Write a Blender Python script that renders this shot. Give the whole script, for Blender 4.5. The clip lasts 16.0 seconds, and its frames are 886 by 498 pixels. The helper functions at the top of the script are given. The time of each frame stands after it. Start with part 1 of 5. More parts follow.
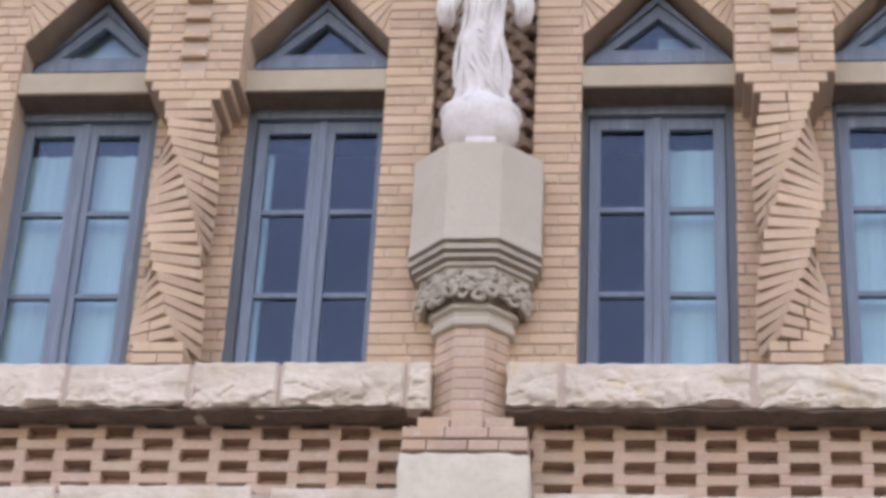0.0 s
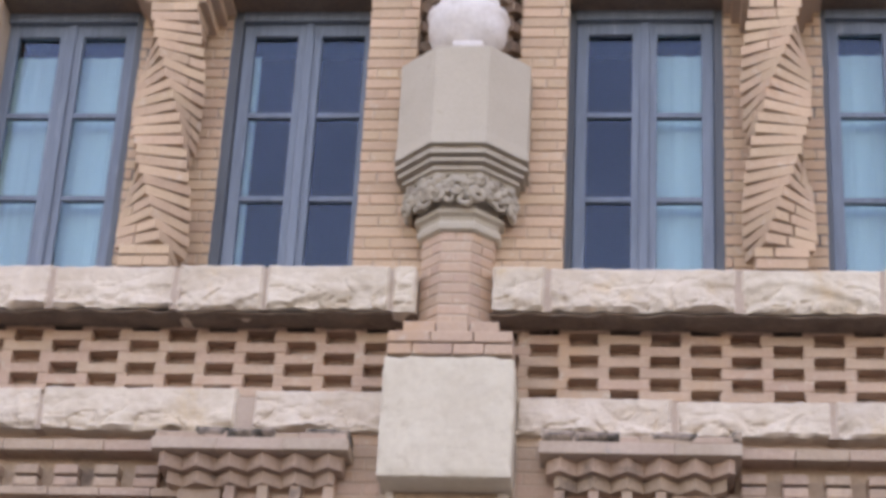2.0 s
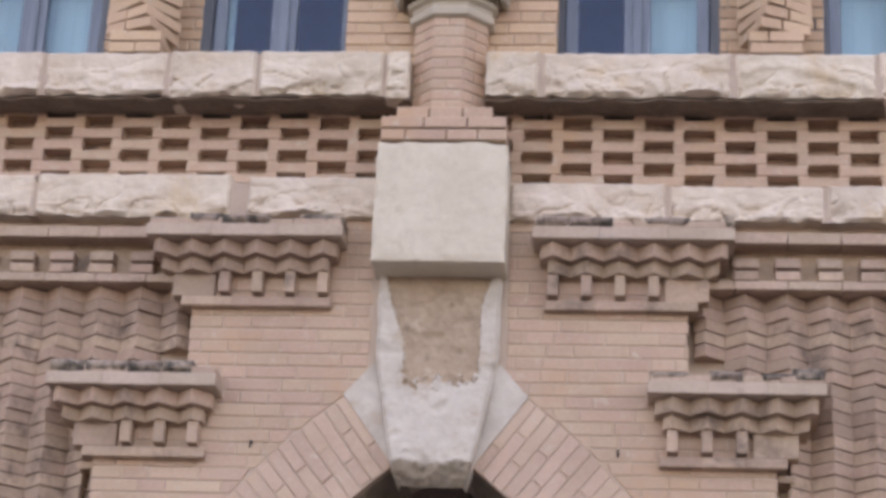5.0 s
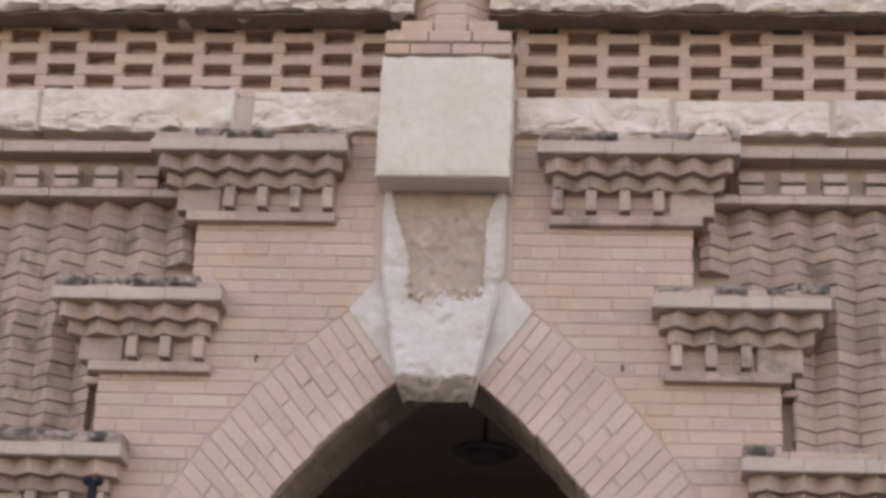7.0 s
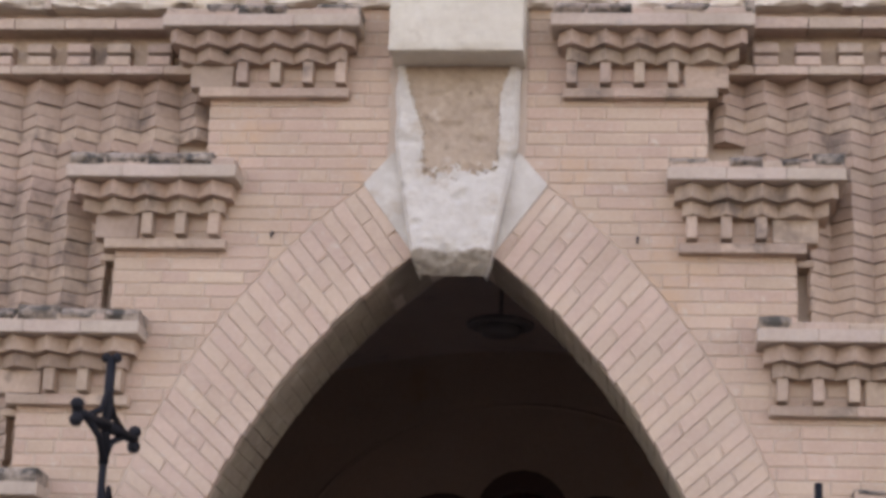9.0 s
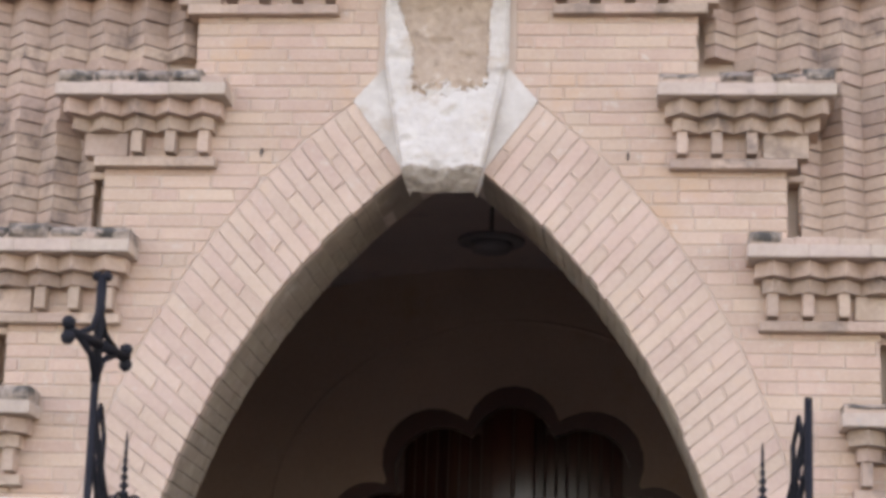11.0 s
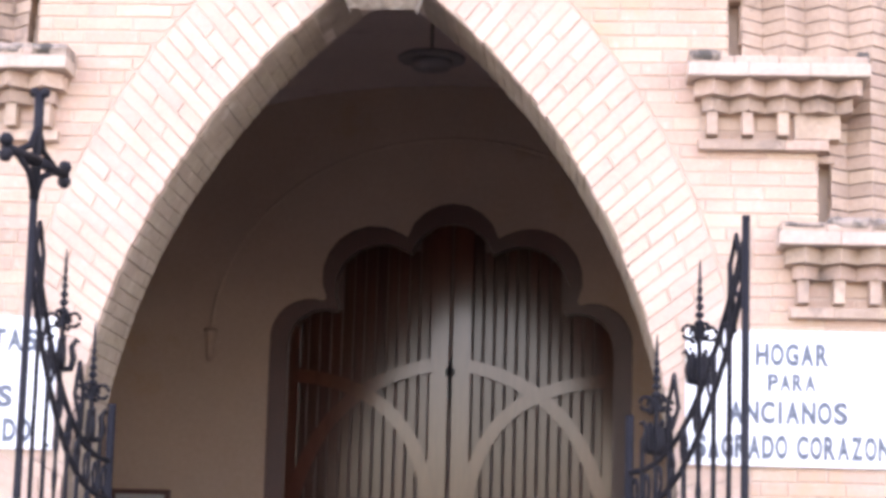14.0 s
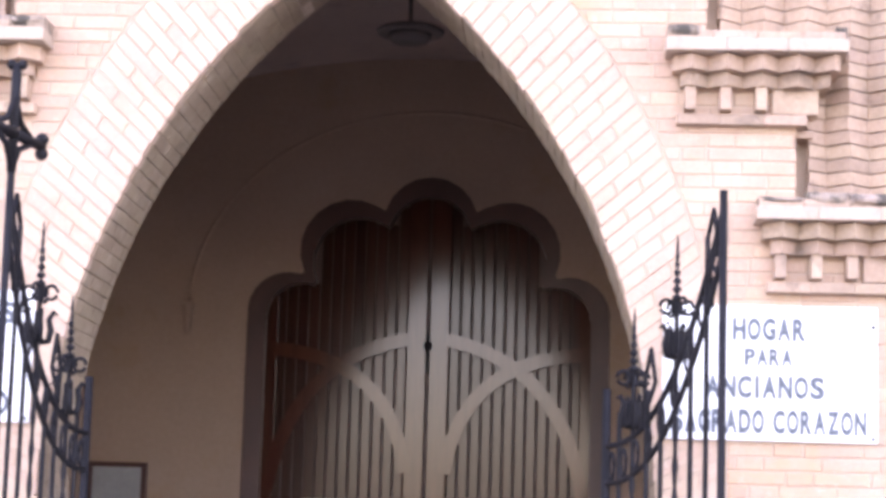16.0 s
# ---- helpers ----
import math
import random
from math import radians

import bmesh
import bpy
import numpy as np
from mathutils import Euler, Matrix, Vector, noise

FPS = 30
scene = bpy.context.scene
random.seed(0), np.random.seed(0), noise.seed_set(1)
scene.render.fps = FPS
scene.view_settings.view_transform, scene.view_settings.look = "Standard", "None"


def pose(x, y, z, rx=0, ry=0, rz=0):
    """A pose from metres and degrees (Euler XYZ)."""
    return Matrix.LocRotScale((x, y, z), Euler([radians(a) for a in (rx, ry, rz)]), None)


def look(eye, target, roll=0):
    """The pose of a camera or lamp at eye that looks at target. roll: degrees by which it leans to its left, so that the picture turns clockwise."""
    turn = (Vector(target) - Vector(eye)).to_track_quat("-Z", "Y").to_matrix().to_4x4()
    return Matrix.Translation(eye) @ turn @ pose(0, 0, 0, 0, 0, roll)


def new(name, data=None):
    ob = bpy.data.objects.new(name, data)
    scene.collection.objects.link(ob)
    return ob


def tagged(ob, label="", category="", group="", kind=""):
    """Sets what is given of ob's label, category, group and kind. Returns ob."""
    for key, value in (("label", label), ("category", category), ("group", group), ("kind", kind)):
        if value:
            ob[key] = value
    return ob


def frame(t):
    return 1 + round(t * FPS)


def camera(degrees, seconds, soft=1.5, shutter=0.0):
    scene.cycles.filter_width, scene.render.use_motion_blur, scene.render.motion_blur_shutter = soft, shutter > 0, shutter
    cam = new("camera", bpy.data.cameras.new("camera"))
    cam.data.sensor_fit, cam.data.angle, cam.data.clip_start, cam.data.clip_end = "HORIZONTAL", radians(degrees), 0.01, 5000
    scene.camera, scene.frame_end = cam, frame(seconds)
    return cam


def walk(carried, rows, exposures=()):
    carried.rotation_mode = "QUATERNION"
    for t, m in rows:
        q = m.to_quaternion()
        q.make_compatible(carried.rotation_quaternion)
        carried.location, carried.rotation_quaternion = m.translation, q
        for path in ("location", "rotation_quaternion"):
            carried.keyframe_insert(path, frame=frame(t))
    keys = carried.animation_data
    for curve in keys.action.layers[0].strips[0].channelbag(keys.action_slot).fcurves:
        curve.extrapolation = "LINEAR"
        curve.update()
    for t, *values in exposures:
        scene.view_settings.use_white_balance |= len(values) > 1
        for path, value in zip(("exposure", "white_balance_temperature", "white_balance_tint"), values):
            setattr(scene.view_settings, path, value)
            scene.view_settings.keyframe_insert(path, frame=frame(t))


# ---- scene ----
cam = camera(23.0, 16.0, soft=3.8)
EYE = Vector((1.02, -10.0, 1.6))
# seconds, degrees turned to the left, degrees up, degrees of lean to the left
ROWS = [
    (0.0, 6.811, 29.783, 3.064),
    (0.5, 6.684, 29.066, 3.017),
    (1.0, 6.502, 28.188, 3.083),
    (1.5, 6.433, 27.725, 3.118),
    (2.0, 6.249, 27.287, 3.166),
    (2.5, 5.878, 26.783, 3.577),
    (3.0, 5.496, 26.009, 3.448),
    (3.5, 5.352, 25.149, 3.170),
    (4.0, 5.414, 24.101, 3.080),
    (4.5, 5.659, 22.971, 2.952),
    (5.0, 5.749, 21.667, 2.741),
    (5.2, 5.760, 21.330, 2.800),
    (7.3, 5.780, 18.980, 2.650),
    (7.5, 5.805, 18.637, 2.593),
    (8.0, 5.862, 17.828, 2.471),
    (8.5, 5.963, 16.979, 2.317),
    (9.0, 6.032, 16.103, 2.180),
    (9.2, 6.000, 15.870, 2.150),
    (11.3, 5.550, 13.510, 1.720),
    (11.5, 5.397, 13.215, 1.589),
    (12.0, 5.050, 12.482, 1.458),
    (12.5, 4.711, 11.567, 1.801),
    (13.0, 4.393, 10.493, 1.774),
    (13.5, 4.138, 9.714, 1.667),
    (14.0, 3.939, 9.178, 1.590),
    (14.5, 3.803, 8.922, 1.651),
    (15.0, 3.653, 8.714, 1.523),
    (15.5, 3.469, 8.615, 1.581),
    (16.0, 3.333, 8.503, 1.670),
]


def aim(yaw, pitch):
    a, b = radians(yaw), radians(pitch)
    return EYE + Vector((-math.sin(a) * math.cos(b), math.cos(a) * math.cos(b), math.sin(b)))


walk(cam, [(t, look(EYE, aim(yaw, pitch), lean)) for t, yaw, pitch, lean in ROWS],
     [(0.0, 2.53, 8700, 32), (5.0, 2.38, 9000, 34), (8.0, 2.31, 9000, 33), (9.0, 2.44, 9000, 32), (11.5, 3.02, 8700, 29), (12.5, 3.42, 8500, 29), (14.0, 3.80, 8500, 37), (16.0, 3.86, 8400, 40)])

# ---- sky and sun: the front lies in the shade, under a clear sky ----
SUN_UP, SUN_TURN = radians(34), radians(8)
world = bpy.data.worlds.new("sky")
world.use_nodes = True
scene.world = world
sky = world.node_tree.nodes.new("ShaderNodeTexSky")
sky.sky_type, sky.sun_disc, sky.sun_elevation, sky.sun_rotation = "NISHITA", False, SUN_UP, SUN_TURN
sky.air_density, sky.dust_density, sky.ozone_density = 1.0, 2.5, 1.0
back = world.node_tree.nodes["Background"]
world.node_tree.links.new(sky.outputs[0], back.inputs[0])
back.inputs[1].default_value = 0.15
sun = new("sun", bpy.data.lights.new("sun", "SUN"))
sun.data.energy, sun.data.angle, sun.data.color = 2.0, radians(0.6), (1.0, 0.93, 0.84)
toward = Vector((math.sin(SUN_TURN) * math.cos(SUN_UP), math.cos(SUN_TURN) * math.cos(SUN_UP), math.sin(SUN_UP)))
sun.matrix_world = look(toward * 40, (0, 0, 0))

# ---- materials ----
def material(name, colors, rough=0.85, grain=60.0, blotch=4.0, bump=0.3, depth=0.004, piece=0.0, metal=0.0, stain=None, island=False, hue=0.006, smear=None, stretch=None):
    """Mottled by two scales of noise between the colours; piece: how far single pieces differ; stain, smear: a colour of patches; stretch: draws the pattern out."""
    m = bpy.data.materials.new(name)
    m.use_nodes = True
    n, l = m.node_tree.nodes, m.node_tree.links
    p = n["Principled BSDF"]
    at = n.new("ShaderNodeTexCoord").outputs["Object"]
    if piece or island:
        where = n.new("ShaderNodeNewGeometry")
        at = where.outputs["Position"]
    if stretch:
        squeeze = n.new("ShaderNodeMapping")
        squeeze.inputs["Scale"].default_value = stretch
        l.new(at, squeeze.inputs["Vector"])
        at = squeeze.outputs[0]
    def noise_at(scale, detail, rough_=0.6):
        t = n.new("ShaderNodeTexNoise")
        t.inputs["Scale"].default_value, t.inputs["Detail"].default_value, t.inputs["Roughness"].default_value = scale, detail, rough_
        l.new(at, t.inputs["Vector"])
        return t.outputs["Fac"]
    fine, broad = noise_at(grain, 6), noise_at(blotch, 4)
    ramp = n.new("ShaderNodeValToRGB")
    ramp.color_ramp.elements[0].position, ramp.color_ramp.elements[1].position = 0.3, 0.7
    ramp.color_ramp.elements[0].color, ramp.color_ramp.elements[1].color = (*colors[0], 1), (*colors[1], 1)
    mix = n.new("ShaderNodeMath")
    mix.operation = "MULTIPLY_ADD"
    l.new(fine, mix.inputs[0])
    mix.inputs[1].default_value = 0.45
    half = n.new("ShaderNodeMath")
    half.operation = "MULTIPLY"
    half.inputs[1].default_value = 0.55
    l.new(broad, half.inputs[0])
    l.new(half.outputs[0], mix.inputs[2])
    l.new(mix.outputs[0], ramp.inputs[0])
    col = ramp.outputs[0]
    if piece:
        if island:
            r = where.outputs["Random Per Island"]
        else:
            r = n.new("ShaderNodeObjectInfo").outputs["Random"]
        hs = n.new("ShaderNodeHueSaturation")
        span = n.new("ShaderNodeMapRange")
        span.inputs[3].default_value, span.inputs[4].default_value = 1 - piece, 1 + piece
        l.new(r, span.inputs[0])
        l.new(span.outputs[0], hs.inputs["Value"])
        tone = n.new("ShaderNodeMapRange")
        tone.inputs[3].default_value, tone.inputs[4].default_value = 0.499 - hue, 0.499 + hue
        spin = n.new("ShaderNodeMath")
        spin.operation = "FRACT"
        seven = n.new("ShaderNodeMath")
        seven.operation = "MULTIPLY"
        seven.inputs[1].default_value = 7.31
        l.new(r, seven.inputs[0])
        l.new(seven.outputs[0], spin.inputs[0])
        l.new(spin.outputs[0], tone.inputs[0])
        l.new(tone.outputs[0], hs.inputs["Hue"])
        l.new(col, hs.inputs["Color"])
        col = hs.outputs[0]
    for patch in (stain, smear):
        if not patch:
            continue
        cut = n.new("ShaderNodeMapRange")
        cut.inputs[1].default_value, cut.inputs[2].default_value = patch[2], patch[2] + 0.12
        l.new(noise_at(patch[1], 7, 0.7), cut.inputs[0])
        blend = n.new("ShaderNodeMix")
        blend.data_type = "RGBA"
        l.new(cut.outputs[0], blend.inputs["Factor"])
        l.new(col, blend.inputs["A"])
        blend.inputs["B"].default_value = (*patch[0], 1)
        col = blend.outputs["Result"]
    l.new(col, p.inputs["Base Color"])
    p.inputs["Roughness"].default_value, p.inputs["Metallic"].default_value = rough, metal
    if bump:
        b = n.new("ShaderNodeBump")
        b.inputs["Strength"].default_value, b.inputs["Distance"].default_value = bump, depth
        l.new(mix.outputs[0], b.inputs["Height"])
        l.new(b.outputs[0], p.inputs["Normal"])
    return m


BRICK_RING = material("pale_buff_brick", ((0.46, 0.32, 0.235), (0.60, 0.447, 0.343)), piece=0.05, grain=45, blotch=3.0, bump=0.5, stain=((0.54, 0.375, 0.255), 1.5, 0.56), smear=((0.57, 0.47, 0.38), 13.0, 0.585))
BRICK = material("buff_brick", ((0.435, 0.295, 0.212), (0.575, 0.417, 0.31)), piece=0.065, grain=50, blotch=2.2, bump=0.5, stain=((0.52, 0.335, 0.215), 1.3, 0.53), smear=((0.555, 0.455, 0.365), 13.0, 0.575))
BRICK_REST = material("buff_brick_joined", ((0.435, 0.295, 0.212), (0.575, 0.417, 0.31)), piece=0.065, island=True, grain=50, blotch=2.2, bump=0.5, stain=((0.52, 0.335, 0.215), 1.3, 0.53), smear=((0.555, 0.455, 0.365), 13.0, 0.575))
MORTAR = material("brown_mortar", ((0.455, 0.345, 0.262), (0.54, 0.425, 0.333)), grain=120, blotch=5)
# Weathered brick; its dark tone also paints shade into the niche and band gaps.
BRICK_OLD = material("sooty_brick", ((0.335, 0.23, 0.166), (0.515, 0.378, 0.283)), piece=0.13, grain=40, blotch=3.4, bump=0.5, stain=((0.21, 0.152, 0.118), 4.0, 0.545), smear=((0.55, 0.435, 0.35), 7.0, 0.63))
BRICK_OLD_REST = material("sooty_brick_joined", ((0.36, 0.25, 0.182), (0.54, 0.405, 0.31)), piece=0.08, island=True, grain=40, blotch=3.4, bump=0.5, stain=((0.22, 0.162, 0.126), 4.0, 0.59), smear=((0.57, 0.46, 0.375), 7.0, 0.61))
SLAB = material("pale_slab_brick", ((0.385, 0.288, 0.22), (0.53, 0.42, 0.338)), piece=0.04, island=True, grain=40, blotch=4.0, bump=0.5, stain=((0.25, 0.19, 0.15), 5.0, 0.61), smear=((0.36, 0.335, 0.30), 6.0, 0.62))
BRICK_UP = material("yellow_brick", ((0.47, 0.315, 0.208), (0.635, 0.455, 0.31)), piece=0.085, hue=0.005, grain=60, blotch=2.6, bump=0.5, stain=((0.47, 0.285, 0.185), 2.6, 0.60), smear=((0.60, 0.49, 0.385), 13.0, 0.58))
ROUGH_STONE = material("split_limestone", ((0.51, 0.415, 0.315), (0.73, 0.64, 0.53)), grain=16, blotch=3.4, bump=0.8, depth=0.02, piece=0.05, stain=((0.60, 0.455, 0.30), 2.6, 0.56), smear=((0.35, 0.275, 0.205), 6.0, 0.66))
BLOCK_WARM = material("warm_sandstone", ((0.52, 0.45, 0.35), (0.655, 0.59, 0.475)), grain=26, blotch=3.4, bump=0.7, depth=0.008, stain=((0.46, 0.385, 0.285), 5.0, 0.60), smear=((0.36, 0.30, 0.22), 14.0, 0.68))
BLOCK_STONE = material("smooth_sandstone", ((0.42, 0.365, 0.285), (0.53, 0.47, 0.38)), grain=70, blotch=2.5, bump=0.25, stain=((0.37, 0.31, 0.23), 5.0, 0.64))
LINTEL = material("cast_stone", ((0.38, 0.31, 0.22), (0.47, 0.39, 0.28)), grain=70, blotch=5, bump=0.2)
CARVED = material("carved_sandstone", ((0.36, 0.305, 0.235), (0.47, 0.41, 0.33)), grain=60, blotch=6, bump=0.4, stain=((0.24, 0.195, 0.15), 9.0, 0.56))
KEYSTONE = material("whitewashed_stone", ((0.44, 0.385, 0.318), (0.63, 0.58, 0.505)), grain=22, blotch=5, bump=0.6, depth=0.012, stain=((0.46, 0.37, 0.28), 4.5, 0.54), smear=((0.24, 0.20, 0.165), 16.0, 0.70))
STONE_MORTAR = material("pink_mortar", ((0.40, 0.30, 0.235), (0.52, 0.41, 0.33)), grain=50, blotch=6, bump=0.4)
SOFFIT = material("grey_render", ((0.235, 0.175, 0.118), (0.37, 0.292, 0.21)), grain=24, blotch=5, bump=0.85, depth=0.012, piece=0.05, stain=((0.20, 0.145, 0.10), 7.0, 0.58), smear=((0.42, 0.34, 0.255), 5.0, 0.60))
# Grimy brown for undersides, with their shade put into the colour.
SHADED_SOFFIT = material("sooty_soffit", ((0.125, 0.09, 0.068), (0.24, 0.175, 0.13)), grain=40, blotch=6, bump=0.2, stain=((0.27, 0.215, 0.165), 5.0, 0.66))
KEY_BARE = material("bare_keystone", ((0.30, 0.21, 0.145), (0.50, 0.38, 0.275)), grain=30, blotch=8, bump=0.8, depth=0.014, stain=((0.25, 0.18, 0.125), 9, 0.58), smear=((0.56, 0.48, 0.40), 8.0, 0.62))
KEY_FOOT = material("broken_keystone", ((0.26, 0.205, 0.15), (0.55, 0.475, 0.39)), grain=24, blotch=9, bump=0.9, depth=0.02, stain=((0.17, 0.13, 0.095), 10, 0.55))
MARBLE = material("weathered_marble", ((0.56, 0.51, 0.465), (0.77, 0.73, 0.69)), grain=40, blotch=7, bump=0.2, stain=((0.42, 0.365, 0.32), 6, 0.60), rough=0.6)
MOSS_STONE = material("mossy_coping", ((0.22, 0.165, 0.125), (0.44, 0.35, 0.28)), grain=50, blotch=8, bump=0.5, depth=0.008, piece=0.15, stain=((0.07, 0.062, 0.05), 9, 0.45))
PAINT_BLUE = material("blue_grey_paint", ((0.098, 0.13, 0.172), (0.20, 0.25, 0.31)), rough=0.5, grain=40, blotch=9, bump=0.2, stretch=(1.6, 1.0, 0.12), smear=((0.30, 0.355, 0.41), 14.0, 0.60))
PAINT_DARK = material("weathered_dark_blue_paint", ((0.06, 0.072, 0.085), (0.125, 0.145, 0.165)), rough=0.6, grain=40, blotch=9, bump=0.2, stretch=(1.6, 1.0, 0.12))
IRON = material("black_iron", ((0.008, 0.008, 0.010), (0.02, 0.02, 0.024)), rough=0.65, grain=120, blotch=8, bump=0.3, depth=0.001)
IRON.node_tree.nodes["Principled BSDF"].inputs["Specular IOR Level"].default_value = 0.15
DOOR_WOOD = material("stained_door_wood", ((0.036, 0.011, 0.007), (0.085, 0.027, 0.017)), rough=0.12, grain=60, blotch=6, bump=0.04, depth=0.002, piece=0.2, stretch=(2.0, 1.0, 0.12))
DOOR_PLANK = material("dark_door_plank", ((0.024, 0.007, 0.005), (0.062, 0.019, 0.012)), rough=0.14, grain=60, blotch=6, bump=0.04, depth=0.002, piece=0.25, stretch=(2.0, 1.0, 0.12))
for _wood, _shine in ((DOOR_WOOD, 0.31), (DOOR_PLANK, 0.26)):
    _wood.node_tree.nodes["Principled BSDF"].inputs["Specular IOR Level"].default_value = _shine
DOOR_RED = material("red_brown_wood", ((0.036, 0.009, 0.006), (0.075, 0.020, 0.013)), rough=0.4, grain=45, blotch=3, bump=0.15, depth=0.002)
LAMP_METAL = material("dusty_lamp_metal", ((0.11, 0.09, 0.083), (0.17, 0.145, 0.135)), rough=0.7, grain=60, blotch=8, bump=0.2)
PLASTER = material("ochre_plaster", ((0.32, 0.222, 0.16), (0.41, 0.298, 0.222)), grain=30, blotch=1.2, bump=0.2, stain=((0.35, 0.235, 0.15), 1.6, 0.60))
VAULT = material("grey_vault_plaster", ((0.35, 0.272, 0.235), (0.45, 0.355, 0.31)), grain=30, blotch=1.4, bump=0.2, stain=((0.27, 0.21, 0.18), 1.8, 0.58))
WHITE_SIGN = material("white_enamel", ((0.68, 0.74, 0.745), (0.77, 0.81, 0.81)), rough=0.35, grain=30, blotch=4, bump=0.05)
LETTER = material("slate_blue_letters", ((0.075, 0.095, 0.118), (0.11, 0.135, 0.162)), rough=0.5, grain=80, blotch=20, bump=0.1)
BLIND = material("white_blind", ((0.56, 0.655, 0.645), (0.74, 0.81, 0.79)), grain=30, blotch=5, bump=0.1, stretch=(3.0, 1.0, 0.15))
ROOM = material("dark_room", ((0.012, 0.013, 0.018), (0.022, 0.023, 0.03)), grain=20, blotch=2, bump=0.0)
ASPHALT = material("asphalt", ((0.045, 0.045, 0.045), (0.075, 0.073, 0.07)), grain=140, blotch=1.5, bump=0.4)
PAVING = material("paving", ((0.33, 0.305, 0.28), (0.43, 0.405, 0.375)), grain=60, blotch=2, bump=0.2)
PAPER = material("paper", ((0.26, 0.27, 0.26), (0.34, 0.35, 0.34)), grain=40, blotch=5, bump=0.0)

GLASS = bpy.data.materials.new("window_glass")
GLASS.use_nodes = True
_n, _l = GLASS.node_tree.nodes, GLASS.node_tree.links
_clear, _gloss, _mix, _fr = (_n.new(k) for k in ("ShaderNodeBsdfTransparent", "ShaderNodeBsdfGlossy", "ShaderNodeMixShader", "ShaderNodeLayerWeight"))
_curve = _n.new("ShaderNodeMapRange")
_curve.inputs[1].default_value, _curve.inputs[2].default_value, _curve.inputs[3].default_value, _curve.inputs[4].default_value = 0.1, 0.9, 0.035, 0.45
_clear.inputs[0].default_value = (0.80, 0.90, 0.92, 1)
_gloss.inputs["Color"].default_value = (0.68, 0.78, 1.0, 1)
_gloss.inputs["Roughness"].default_value = 0.03
_fr.inputs[0].default_value = 0.35
_l.new(_fr.outputs["Facing"], _curve.inputs[0])
_l.new(_curve.outputs[0], _mix.inputs[0])
_l.new(_clear.outputs[0], _mix.inputs[1])
_l.new(_gloss.outputs[0], _mix.inputs[2])
_l.new(_mix.outputs[0], _n["Material Output"].inputs[0])

# ---- building blocks ----
def empty(name, at=(0, 0, 0), **tags):
    ob = new(name)
    ob.location = at
    ob.empty_display_size = 0.1
    return tagged(ob, **tags)


def part(name, bm, mat, parent=None, label="", smooth=False, **tags):
    """Links a bmesh as one mesh object under a thing."""
    me = bpy.data.meshes.new(name)
    bmesh.ops.recalc_face_normals(bm, faces=bm.faces)
    for f in bm.faces:
        f.smooth = smooth
    bm.to_mesh(me)
    bm.free()
    me.materials.append(mat)
    ob = new(name, me)
    if parent is not None:
        ob.parent = parent
        ob.location = -Vector(parent.location)
    if label or tags:
        tagged(ob, label, **tags)
    return ob


def box(bm, x0, x1, y0, y1, z0, z1, m=None):
    vs = [bm.verts.new((x, y, z)) for x in (x0, x1) for y in (y0, y1) for z in (z0, z1)]
    for q in ((0, 1, 3, 2), (4, 6, 7, 5), (0, 4, 5, 1), (2, 3, 7, 6), (0, 2, 6, 4), (1, 5, 7, 3)):
        bm.faces.new([vs[i] for i in q])
    if m is not None:
        bmesh.ops.transform(bm, matrix=m, verts=vs)
    return vs


def soft_box(bm, x0, x1, y0, y1, z0, z1, w=0.006, m=None):
    vs = box(bm, x0, x1, y0, y1, z0, z1)
    edges = list({e for v in vs for e in v.link_edges})
    out = bmesh.ops.bevel(bm, geom=edges, offset=w, segments=2, affect="EDGES", profile=0.6)
    if m is not None:
        bmesh.ops.transform(bm, matrix=m, verts=list({v for f in out["faces"] for v in f.verts}))


def prism(bm, poly, y0, y1):
    """A polygon in the x-z plane, from y0 to y1."""
    a, b = [bm.verts.new((x, y0, z)) for x, z in poly], [bm.verts.new((x, y1, z)) for x, z in poly]
    bm.faces.new(a)
    bm.faces.new(b[::-1])
    for i in range(len(poly)):
        j = (i + 1) % len(poly)
        bm.faces.new((a[i], b[i], b[j], a[j]))
    return a + b


def plan_prism(bm, poly, z0, z1):
    """A polygon in the x-y plane, from z0 to z1."""
    a, b = [bm.verts.new((x, y, z0)) for x, y in poly], [bm.verts.new((x, y, z1)) for x, y in poly]
    bm.faces.new(a)
    bm.faces.new(b[::-1])
    for i in range(len(poly)):
        j = (i + 1) % len(poly)
        bm.faces.new((a[i], b[i], b[j], a[j]))
    return a + b


def tube(bm, pts, r, sides=8):
    """A round bar along points; r a number or one for each point."""
    pts = [Vector(p) for p in pts]
    rs = r if isinstance(r, (list, tuple)) else [r] * len(pts)
    rings, side = [], None
    for i, p in enumerate(pts):
        d = (pts[min(i + 1, len(pts) - 1)] - pts[max(i - 1, 0)]).normalized()
        if side is None:
            side = d.orthogonal().normalized()
        side = (side - d * side.dot(d)).normalized()
        up = d.cross(side)
        rings.append([bm.verts.new(p + rs[i] * (side * math.cos(2 * math.pi * k / sides) + up * math.sin(2 * math.pi * k / sides))) for k in range(sides)])
    for a, b in zip(rings, rings[1:]):
        for k in range(sides):
            bm.faces.new((a[k], a[(k + 1) % sides], b[(k + 1) % sides], b[k]))
    bm.faces.new(rings[0][::-1])
    bm.faces.new(rings[-1])


